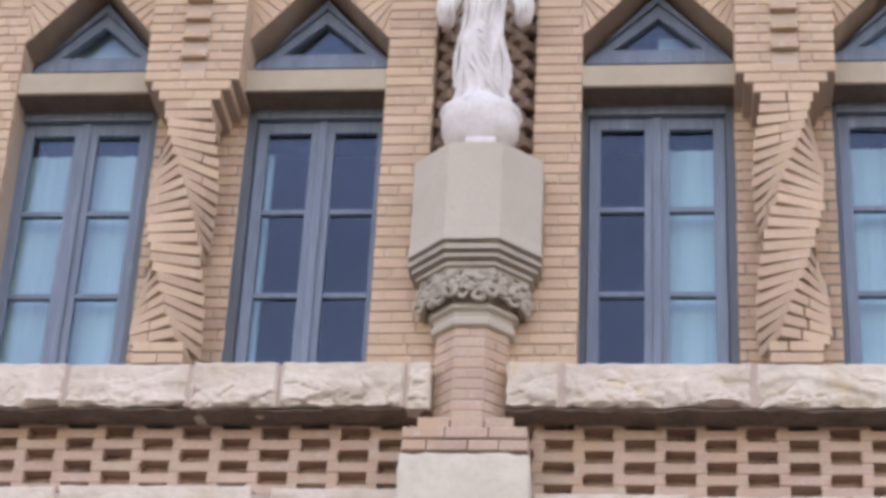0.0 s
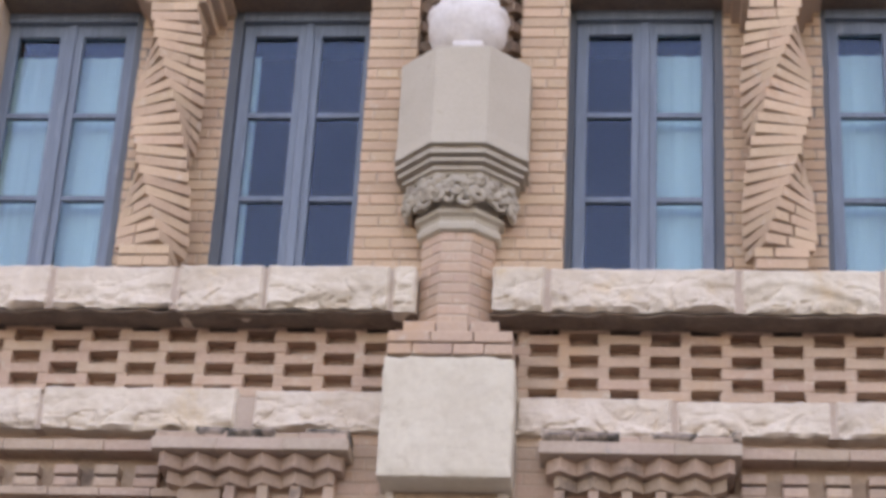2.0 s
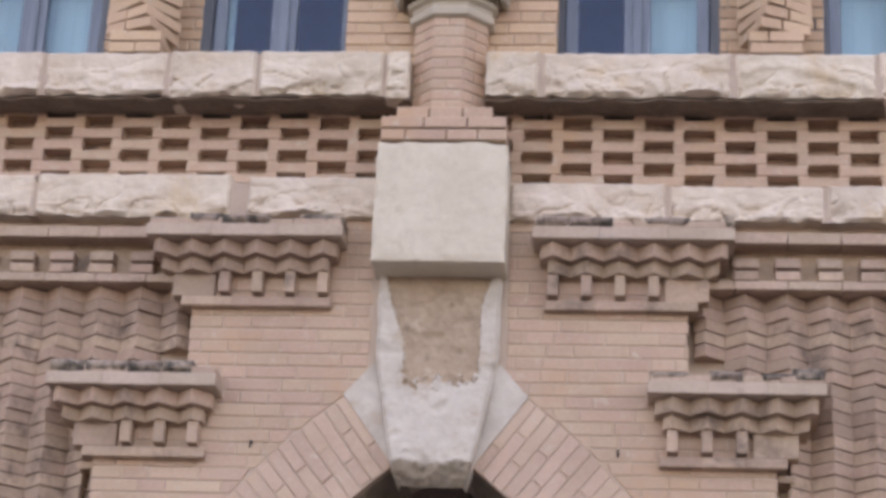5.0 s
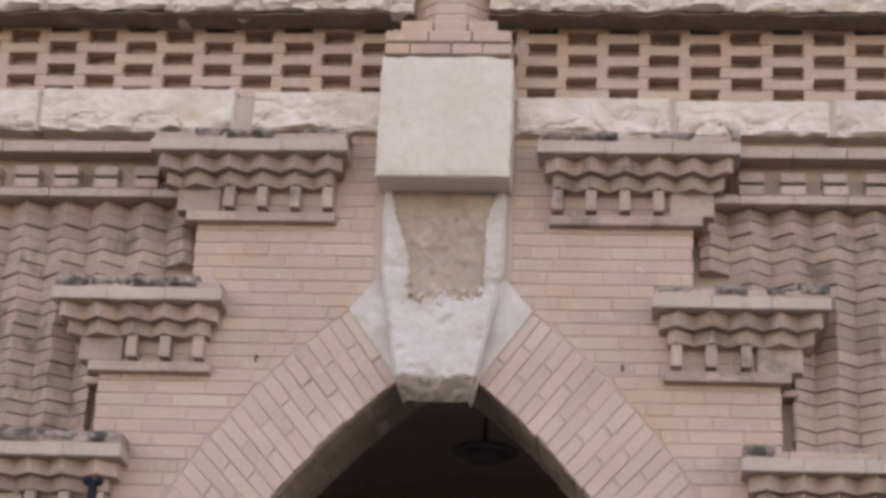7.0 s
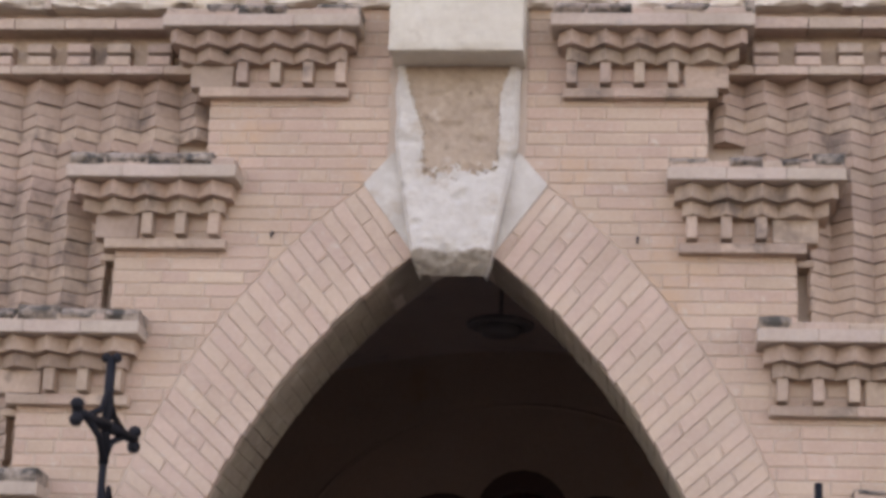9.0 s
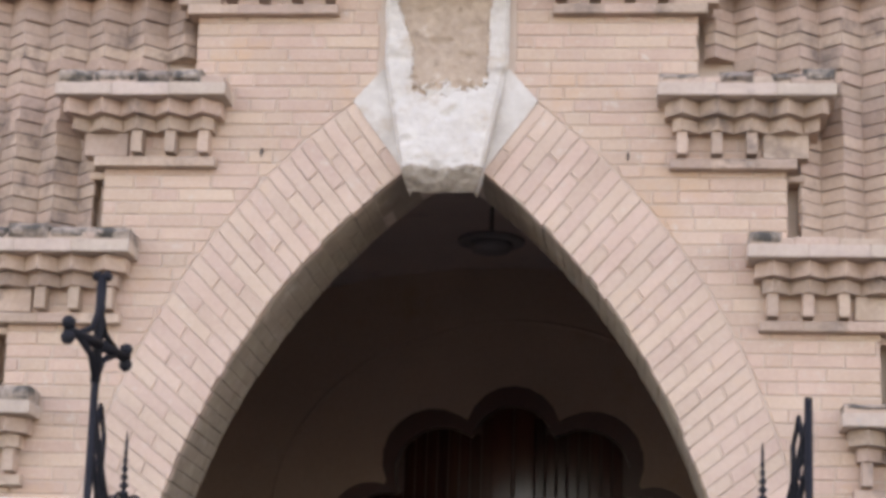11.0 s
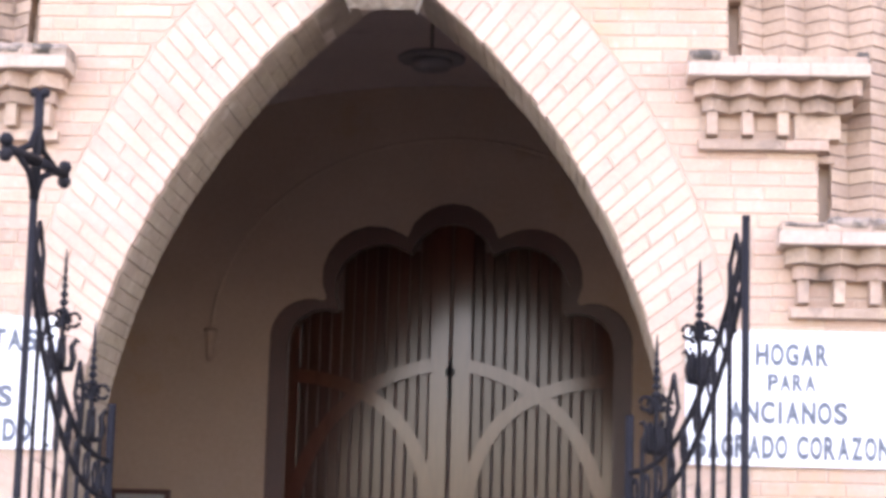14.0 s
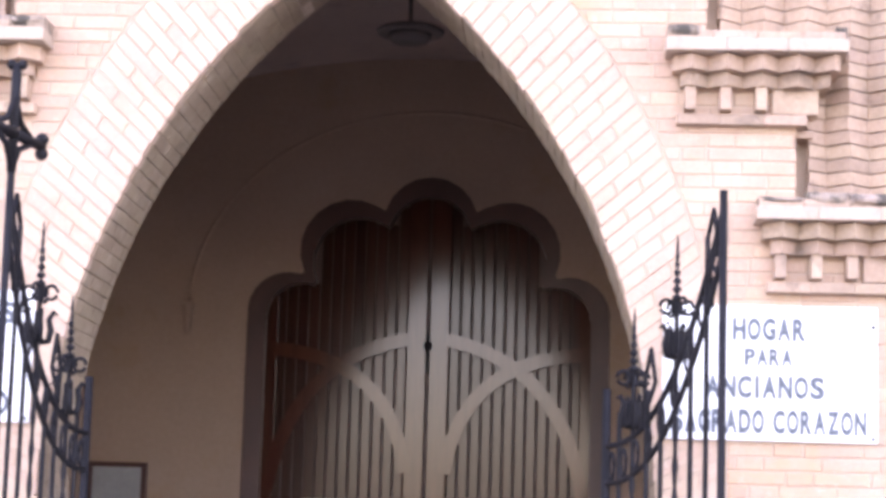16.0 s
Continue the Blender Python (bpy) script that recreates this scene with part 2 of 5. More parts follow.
def lathe(bm, profile, at=(0, 0, 0), sides=24):
    """Radius and height pairs turned round the z axis."""
    rings = [[bm.verts.new((at[0] + r * math.cos(2 * math.pi * k / sides), at[1] + r * math.sin(2 * math.pi * k / sides), at[2] + z)) for k in range(sides)] for r, z in profile]
    for a, b in zip(rings, rings[1:]):
        for k in range(sides):
            bm.faces.new((a[k], a[(k + 1) % sides], b[(k + 1) % sides], b[k]))
    bm.faces.new(rings[0][::-1])
    bm.faces.new(rings[-1])


RND = random.Random(7)
COURSE, LONG, JOINT = 0.065, 0.26, 0.006
_bricks = {}


def brick_data(l, h, d, mat):
    """A brick with worn front edges, from the mesh store."""
    key = (round(l, 2), round(h, 3), round(d, 2), mat.name)
    if key not in _bricks:
        l, h, d = key[:3]
        c = 0.004
        me = bpy.data.meshes.new("brick")
        vs = [(-l / 2 + c, 0, -h / 2 + c), (l / 2 - c, 0, -h / 2 + c), (l / 2 - c, 0, h / 2 - c), (-l / 2 + c, 0, h / 2 - c)]
        for y in (c, d):
            vs += [(-l / 2, y, -h / 2), (l / 2, y, -h / 2), (l / 2, y, h / 2), (-l / 2, y, h / 2)]
        fs = [(0, 1, 2, 3), (11, 10, 9, 8)]
        for k in (0, 4):
            fs += [(k + i, k + 4 + i, k + 4 + (i + 1) % 4, k + (i + 1) % 4) for i in range(4)]
        me.from_pydata(vs, [], fs)
        me.materials.append(mat)
        _bricks[key] = me
    return _bricks[key]


def lay_brick(parent, l, h, d, mat, m):
    ob = new("brick", brick_data(l, h, d, mat))
    ob.parent = parent
    ob.matrix_basis = Matrix.Translation(-Vector(parent.location)) @ m
    return ob


def cut_brick(parent, poly, y0, d, mat):
    """A brick cut to a polygon in the x-z plane."""
    bm = bmesh.new()
    c = sum((Vector(p) for p in poly), Vector((0, 0))) / len(poly)
    size = max((Vector(p) - c).length for p in poly)
    k = 1 - 0.005 / max(size, 0.03)
    a = [bm.verts.new((c.x + (x - c.x) * k, y0, c.y + (z - c.y) * k)) for x, z in poly]
    b = [bm.verts.new((x, y0 + 0.004, z)) for x, z in poly]
    e = [bm.verts.new((x, y0 + d, z)) for x, z in poly]
    bm.faces.new(a)
    bm.faces.new(e[::-1])
    for p, q in ((a, b), (b, e)):
        for i in range(len(poly)):
            j = (i + 1) % len(poly)
            bm.faces.new((p[i], q[i], q[j], p[j]))
    return part("brick", bm, mat, parent)


def jitter(s=0.0016):
    return RND.uniform(-s, s)


def fill_course(parent, lo, hi, z0, y, mat, shift, counter, limit=300, rest=None, d=0.07):
    """Bricks of one course between two slanted ends: lo and hi give x at a height."""
    z1 = z0 + COURSE - JOINT
    a0, a1, b0, b1 = lo(z0), lo(z1), hi(z0), hi(z1)
    x = min(a0, a1) - shift
    n = 0
    while x < max(b0, b1):
        l = LONG if (n % 3 != 1) else LONG / 2
        l += RND.uniform(-0.012, 0.012)
        n += 1
        s, e = x, x + l - JOINT
        x += l
        p = [(max(s, a0), z0), (min(e, b0), z0), (min(e, b1), z1), (max(s, a1), z1)]
        if p[1][0] - p[0][0] < 0.012 and p[2][0] - p[3][0] < 0.012:
            continue
        p[1] = (max(p[1][0], p[0][0] + 0.004), z0)
        p[2] = (max(p[2][0], p[3][0] + 0.004), z1)
        straight = abs(p[0][0] - p[3][0]) < 0.002 and abs(p[1][0] - p[2][0]) < 0.002
        counter[0] += 1
        if rest is not None and counter[0] > limit:
            prism(rest, p, y + jitter(), y + d)
        elif straight:
            w = p[1][0] - p[0][0]
            lay_brick(parent, w, z1 - z0, d, mat, Matrix.Translation((p[0][0] + w / 2, y + jitter(), (z0 + z1) / 2 + jitter(0.001))) @ pose(0, 0, 0, 0, jitter(0.25), 0))
        else:
            cut_brick(parent, p, y + jitter(), d, mat)


# ---- the great arch ----
IN_C, IN_R = (-1.870, 1.907), 3.2826
OUT_C, OUT_R = (-1.603, 2.171), 3.349
AX = 0.012
SPRING = 2.15


def arch_in(z):
    """Half the opening's width at a height."""
    if z >= 4.52:
        return 0.0
    return IN_C[0] + math.sqrt(max(IN_R ** 2 - (max(z, IN_C[1]) - IN_C[1]) ** 2, 0))


def arch_out(z):
    return OUT_C[0] + math.sqrt(max(OUT_R ** 2 - (max(z, OUT_C[1]) - OUT_C[1]) ** 2, 0))


STEP_W = [1.225, 1.645, 2.065, 2.485]
STEP_TOP = [5.64 - 0.78 * k for k in range(4)]


def wall_edge(z):
    for k in range(3):
        if z > STEP_TOP[k + 1] + 0.05:
            return STEP_W[k]
    return STEP_W[3]


# ground, street
bm = bmesh.new()
box(bm, -400, 400, -400, -1.9, -0.3, -0.12)
tagged(part("road", bm, ASPHALT), "worn grey asphalt street before the building", "road", kind="structure")
bm = bmesh.new()
box(bm, -60, 60, -1.9, 14, -0.3, 0.0)
tagged(part("pavement", bm, PAVING), "stone pavement along the facade", "pavement", kind="structure")

# solid wall behind the face bricks, with the arch cut through
for side, name in ((-1, "wall_arch_west"), (1, "wall_arch_east")):
    bm = bmesh.new()
    poly = [(AX, 5.75), (AX, 4.60)]
    for i in range(25):
        z = 4.50 - (4.50 - IN_C[1]) * (i / 24) ** 0.8
        poly.append((AX + side * (arch_in(z) + 0.022), z))
    poly.append((AX + side * (arch_in(1.9) + 0.022), 0.0))
    poly.append((side * (STEP_W[3] - 0.006), 0.0))
    for k in (3, 2, 1):
        poly += [(side * (STEP_W[k] - 0.006), STEP_TOP[k] - 0.01), (side * (STEP_W[k - 1] - 0.006), STEP_TOP[k] - 0.01)]
    poly += [(side * (STEP_W[0] - 0.006), 5.75)]
    prism(bm, poly, 0.006, 0.62)
    wall = tagged(part(name, bm, MORTAR), "stepped wall of buff brick round the pointed arch", "wall", kind="structure")
    count, rest = [0], bmesh.new()
    z = 5.75 - COURSE
    row = 0
    while z > 0.0:
        mid = z + COURSE / 2
        lo = arch_out if z > 2.2 else (lambda q: 1.745)
        inner = (lambda q: 0.33) if z > 4.93 else lo
        edge = wall_edge(mid)
        if edge - inner(mid) > 0.02:
            if side > 0:
                fill_course(wall, lambda q: inner(q) + AX + 0.006, lambda q: edge, z, 0.0, BRICK, (0.0, 0.17, 0.06, 0.22)[row % 4], count, 300, rest)
            else:
                fill_course(wall, lambda q: -edge, lambda q: AX - inner(q) - 0.006, z, 0.0, BRICK, (0.1, 0.02, 0.2, 0.14)[row % 4], count, 300, rest)
        z -= COURSE
        row += 1
    tagged(part("brickwork", rest, BRICK_REST, wall), kind="stuff")

# brick ring of the arch
for side, name in ((-1, "archivolt_west"), (1, "archivolt_east")):
    ring = empty(name, label="pointed arch ring of radial buff bricks", category="arch", kind="structure")
    t0, t1 = math.asin((1.907 - IN_C[1]) / IN_R), math.asin((4.475 - IN_C[1]) / IN_R)
    n = int((t1 - t0) * IN_R / 0.066)
    u0, u1 = math.asin((2.10 - OUT_C[1]) / OUT_R), math.asin((4.832 - OUT_C[1]) / OUT_R)
    for i in range(n):
        cuts = (0.0, 0.36, 1.0) if i % 2 else (0.0, 0.64, 1.0)
        def spot(f, g):
            a = t0 + (t1 - t0) * f
            b = u0 + (u1 - u0) * f
            p = Vector((IN_C[0] + IN_R * math.cos(a), IN_C[1] + IN_R * math.sin(a)))
            q = Vector((OUT_C[0] + OUT_R * math.cos(b), OUT_C[1] + OUT_R * math.sin(b)))
            r = p.lerp(q, g)
            return (AX + side * r.x, r.y)
        f0, f1 = i / n, (i + 1) / n - 0.0019
        for g0, g1 in zip(cuts, cuts[1:]):
            e = 0.006 if g1 > 0.99 else 0.013
            lip = RND.uniform(0.012, 0.046) if g0 == 0.0 else 0.0
            cut_brick(ring, [spot(f0, g0 + lip), spot(f0, g1 - e), spot(f1, g1 - e), spot(f1 - RND.uniform(0, 0.0008), g0 + lip + RND.uniform(-0.004, 0.004) * (g0 == 0.0))], -0.0022 + jitter(0.0025), 0.07, BRICK_RING)
    z = 1.907 - COURSE
    k = 0
    while z > 0:
        cuts = (1.412, 1.545, 1.745) if k % 2 else (1.412, 1.64, 1.745)
        for a, b in zip(cuts, cuts[1:]):
            w = b - a - JOINT
            lay_brick(ring, w, COURSE - JOINT, 0.3, BRICK, Matrix.Translation((AX + side * (a + w / 2), -0.004 + jitter(), z + COURSE / 2)))
        z -= COURSE
        k += 1

# underside of the arch: bricks on edge in a patchy, darker brown
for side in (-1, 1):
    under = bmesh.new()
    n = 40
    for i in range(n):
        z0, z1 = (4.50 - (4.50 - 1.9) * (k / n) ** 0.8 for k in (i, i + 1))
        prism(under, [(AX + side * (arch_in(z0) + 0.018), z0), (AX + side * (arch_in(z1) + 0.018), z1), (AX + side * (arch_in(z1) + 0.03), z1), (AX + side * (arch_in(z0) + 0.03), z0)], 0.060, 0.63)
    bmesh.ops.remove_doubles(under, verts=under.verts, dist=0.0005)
    soffit = tagged(part("arch_soffit", under, SOFFIT), "patchy brick underside of the arch, darker brown than the wall", "arch soffit", kind="structure")
    a0, a1 = 0.0, math.asin((4.475 - IN_C[1]) / IN_R)
    rows = int((a1 - a0) * IN_R / 0.066)
    for i in range(rows):
        a = a0 + (a1 - a0) * (i + 0.5) / rows
        cuts = (0.068, 0.20, 0.42, 0.632) if i % 2 else (0.068, 0.31, 0.53, 0.632)
        for y0, y1 in zip(cuts, cuts[1:]):
            r = IN_R + 0.009 + RND.uniform(-0.0025, 0.0025)
            m = Matrix.Translation((AX + side * (IN_C[0] + r * math.cos(a)), (y0 + y1) / 2, IN_C[1] + r * math.sin(a))) @ Matrix.Rotation(-side * a, 4, "Y") @ Matrix.Rotation(-side * math.pi / 2, 4, "Z")
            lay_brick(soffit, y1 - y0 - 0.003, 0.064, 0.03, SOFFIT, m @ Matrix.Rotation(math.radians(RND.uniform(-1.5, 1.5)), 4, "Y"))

# springer slabs beside the keystone and the keystone itself
for side in (-1, 1):
    bm = bmesh.new()
    prism(bm, [(AX + side * x, z) for x, z in ((0.10, 4.53), (0.195, 4.478), (0.449, 4.825), (0.31, 4.985), (0.10, 4.99))], -0.012, 0.3)
    tagged(part("arch_slab", bm, KEYSTONE), "pale plastered slab beside the keystone", "stone slab", kind="structure")


def rough_grid(bm, x0, x1, z0, z1, y, nx, nz, deep, seed, width=None, edge=0.02, lean=0.0, ragged=0.0):
    """A split stone face: a grid pushed in and out, dressed back at its edges; closed to the rear."""
    def spot(i, j):
        u, v = i / nx, j / nz
        z = z0 + (z1 - z0) * v
        a, b = (x0, x1) if width is None else width(z)
        x = a + (b - a) * u
        low = 0.16 + 1.15 * (1 - v) ** 1.8 + 0.5 * max(0.0, noise.noise(Vector((x * 1.7 + seed, z * 3, 5.5))))
        h = noise.fractal(Vector((x * 5 + seed, z * 7, seed * 1.7)), 0.9, 2.1, 5) * deep * low
        crack = noise.noise(Vector((x * 2.6 - seed, z * 8, 3.1)))
        h += (0.3 if crack > 0.0 else -0.3) * deep * low * min(1.0, abs(crack) * 14)
        ridge = max(0.0, 1 - abs(noise.noise(Vector((x * 5 + seed, z * 9 + 0.6 * math.sin(x * 9), 7.7)))) * 11)
        h -= ridge * deep * 0.5 * low
        rim = min(u * (b - a), (1 - u) * (b - a), v * (z1 - z0), (1 - v) * (z1 - z0))
        w = min(1.0, rim / edge)
        e = 0.006 * noise.noise(Vector((x * 21, z * 21, seed)))
        if j == 0:
            z += ragged * noise.noise(Vector((x * 13, seed, 0.3)))
        return (x + e * (0 if 0 < i < nx else 1), y + lean * v + (1 - w) * min(0.035, edge * 1.2) - h * w, z + e)
    vs = [[bm.verts.new(spot(i, j)) for j in range(nz + 1)] for i in range(nx + 1)]
    for i in range(nx):
        for j in range(nz):
            bm.faces.new((vs[i][j], vs[i + 1][j], vs[i + 1][j + 1], vs[i][j + 1]))
    return vs


def rough_block(bm, x0, x1, z0, z1, y0, y1, seed, deep=0.03, width=None, step=0.022, edge=0.03, lean=0.0, ragged=0.0):
    nx, nz = max(4, int((x1 - x0) / step)), max(4, int((z1 - z0) / step))
    vs = rough_grid(bm, x0, x1, z0, z1, y0, nx, nz, deep, seed, width, edge, lean, ragged)
    ring = [vs[i][0] for i in range(nx + 1)] + [vs[nx][j] for j in range(1, nz + 1)] + [vs[i][nz] for i in range(nx - 1, -1, -1)] + [vs[0][j] for j in range(nz - 1, 0, -1)]
    rear = [bm.verts.new((v.co.x, y1, v.co.z)) for v in ring]
    for i in range(len(ring)):
        j = (i + 1) % len(ring)
        bm.faces.new((ring[i], ring[j], rear[j], rear[i]))
    bm.faces.new(rear)


keystone = empty("keystone", (AX, 0, 4.4), label="tapered keystone, bare above and whitewashed below", category="keystone")


def key_half(z):
    return 0.300 + 0.01 * (z - 5.0) if z > 5.02 else 0.300 - (5.02 - z) * 0.186


def key_bare(x, z):
    """Where the render has fallen off the stone's face."""
    wob = 0.010 * noise.noise(Vector((x * 3, z * 11, 1.0))) + 0.007 * noise.noise(Vector((x * 31, z * 31, 4.0)))
    left = -0.262 + 0.100 * min(1.0, max(0.0, (5.40 - z) / 0.32)) + wob
    right = 0.205 + 0.05 * max(0.0, (z - 5.25) / 0.2) + wob
    foot = 4.885 + 0.05 * noise.noise(Vector((x * 9, 2.2, 0.4))) + 0.075 * noise.noise(Vector((x * 40, z * 40, 6.4))) + 0.05 * noise.noise(Vector((x * 90, z * 90, 2.4)))
    return left < x < right and z > foot


def key_front(x, z):
    y = -0.052 - 0.062 * max(0.0, min(1.0, (4.93 - z) / 0.40))
    y += 0.17 * max(0.0, (4.475 + 0.02 * noise.noise(Vector((x * 7, 3, 1))) - z) / 0.13) ** 1.5
    y -= 0.009 * noise.fractal(Vector((x * 8, z * 9, 3.3)), 0.9, 2.1, 5)
    dent = noise.noise(Vector((x * 9, z * 13, 9.1)))
    y += 0.014 * max(0.0, dent - 0.25) * 3
    if z < 4.50:
        y -= 0.022 * noise.fractal(Vector((x * 7, z * 12, 5.3)), 0.9, 2.1, 4) * min(1.0, (4.50 - z) / 0.03)
    return y + (0.013 if key_bare(x, z) else 0.0)


KX, KZ = 58, 112
faces = {"whitewashed_stone": bmesh.new(), "bare_face": bmesh.new(), "broken_foot": bmesh.new()}
net = []
for i in range(KX + 1):
    line = []
    for j in range(KZ + 1):
        z = 4.372 + (5.46 - 4.372) * j / KZ
        w = key_half(max(z, 4.43)) - 0.035 * max(0.0, (4.46 - z) / 0.09) ** 2 + 0.006 * noise.noise(Vector((i // 29, z * 9, 7)))
        u = 2 * i / KX - 1
        round_off = 0.018 * max(0.0, abs(u) - 0.93) / 0.07
        line.append(Vector((AX + u * w, key_front(u * w, z) + round_off, z)))
    net.append(line)
for i in range(KX):
    for j in range(KZ):
        q = [net[i][j], net[i + 1][j], net[i + 1][j + 1], net[i][j + 1]]
        mid = sum(q, Vector()) / 4
        kind = "bare_face" if key_bare(mid.x - AX, mid.z) else ("broken_foot" if mid.z < 4.468 + 0.02 * noise.noise(mid * 14) else "whitewashed_stone")
        bm = faces[kind]
        bm.faces.new([bm.verts.new(v) for v in q])
bm = faces["whitewashed_stone"]
for i in (0, KX):
    for j in range(KZ):
        p, q = net[i][j], net[i][j + 1]
        rear_p, rear_q = (0.4 if v.z > 4.56 else v.y + 0.10 for v in (p, q))
        bm.faces.new([bm.verts.new(v) for v in (p, q, (q.x, rear_q, q.z), (p.x, rear_p, p.z))])
bm = faces["broken_foot"]
for i in range(KX):
    p, q = net[i][0], net[i + 1][0]
    bm.faces.new([bm.verts.new(v) for v in (p, q, (q.x, 0.32, q.z + 0.16), (p.x, 0.32, p.z + 0.16))])
for kind, mat_, words in (("whitewashed_stone", KEYSTONE, "rough whitewashed stone"), ("bare_face", KEY_BARE, "bare brown stone where the render has gone"), ("broken_foot", KEY_FOOT, "broken brownish foot of the stone")):
    bmesh.ops.remove_doubles(faces[kind], verts=faces[kind].verts, dist=0.0003)
    part(kind, faces[kind], mat_, keystone, words)

# ---- zigzag brick fields set back at both sides ----
def zigzag(bm, x0, x1, z0, z1, y_low, y_point, period, phase=0.0, y_back=0.3):
    """One course of bricks set in a saw-tooth plan."""
    pts, k = [], 0
    xs = [x0]
    first = math.floor((x0 - phase) / (period / 2)) + 1
    x = phase + first * period / 2
    while x < x1 - 1e-6:
        xs.append(x)
        x += period / 2
    xs.append(x1)
    for x in xs:
        f = abs(((x - phase) / period + 0.5) % 1.0 - 0.5) * 2
        pts.append((x, y_point + (y_low - y_point) * f))
    plan_prism(bm, pts + [(x1, y_back), (x0, y_back)], z0, z1)


for side, name in ((-1, "zigzag_wall_west"), (1, "zigzag_wall_east")):
    bm = bmesh.new()
    a, b = sorted((side * 1.15, side * 3.6))
    box(bm, a, b, 0.170, 0.6, 4.2, 5.9)
    box(bm, *sorted((side * 1.7, side * 3.6)), 0.170, 0.6, 0.0, 4.2)
    field = tagged(part(name, bm, MORTAR), "recessed wall of brick courses laid in zigzag", "wall", kind="structure")
    z, k = 5.395, 0
    while z > 0.0:
        bm = bmesh.new()
        inner = wall_edge(z - COURSE / 2) + (0.062 if z < STEP_TOP[1] + 0.05 else 0.03 if z > STEP_TOP[0] - 0.56 else 0.175) + RND.uniform(-0.006, 0.006)
        a, b = sorted((side * inner, side * 3.55))
        j = RND.uniform(-0.006, 0.006)
        zigzag(bm, a, b, z - COURSE + 0.007, z, 0.145 + j, 0.050 + j, 0.2025, side * 1.508 + RND.uniform(-0.008, 0.008))
        part("brick_course", bm, BRICK_OLD, field)
        z -= COURSE
        k += 1
    # band of paired blocks on top
    for z0, z1, y in ((5.40, 5.443, 0.0), (5.633, 5.69, -0.02)):
        bm = bmesh.new()
        a, b = sorted((side * 1.19, side * 3.55))
        x = a
        while x < b:
            soft_box(bm, x, min(x + LONG - 0.004, b), y + jitter(), 0.4, z0, z1, 0.004)
            x += LONG
        part("ledge", bm, BRICK_OLD_REST, field)
    bm = bmesh.new()
    a, b = sorted((side * 1.19, side * 3.55))
    box(bm, a, b, 0.105, 0.4, 5.43, 5.64)
    part("band_backing", bm, BRICK_OLD, field)
    for i in range(11):
        xc = side * (1.507 + 0.2035 * (i - 1))
        for z0 in (5.448, 5.513):
            lay_brick(field, 0.125, 0.049, 0.2, BRICK_OLD, Matrix.Translation((xc + jitter(0.004), 0.015 + jitter(), z0 + 0.03)))
    bm = bmesh.new()
    box(bm, *sorted((side * 1.19, side * 3.6)), 0.06, 0.6, 5.69, 5.78)
    part("band_top", bm, MORTAR, field)

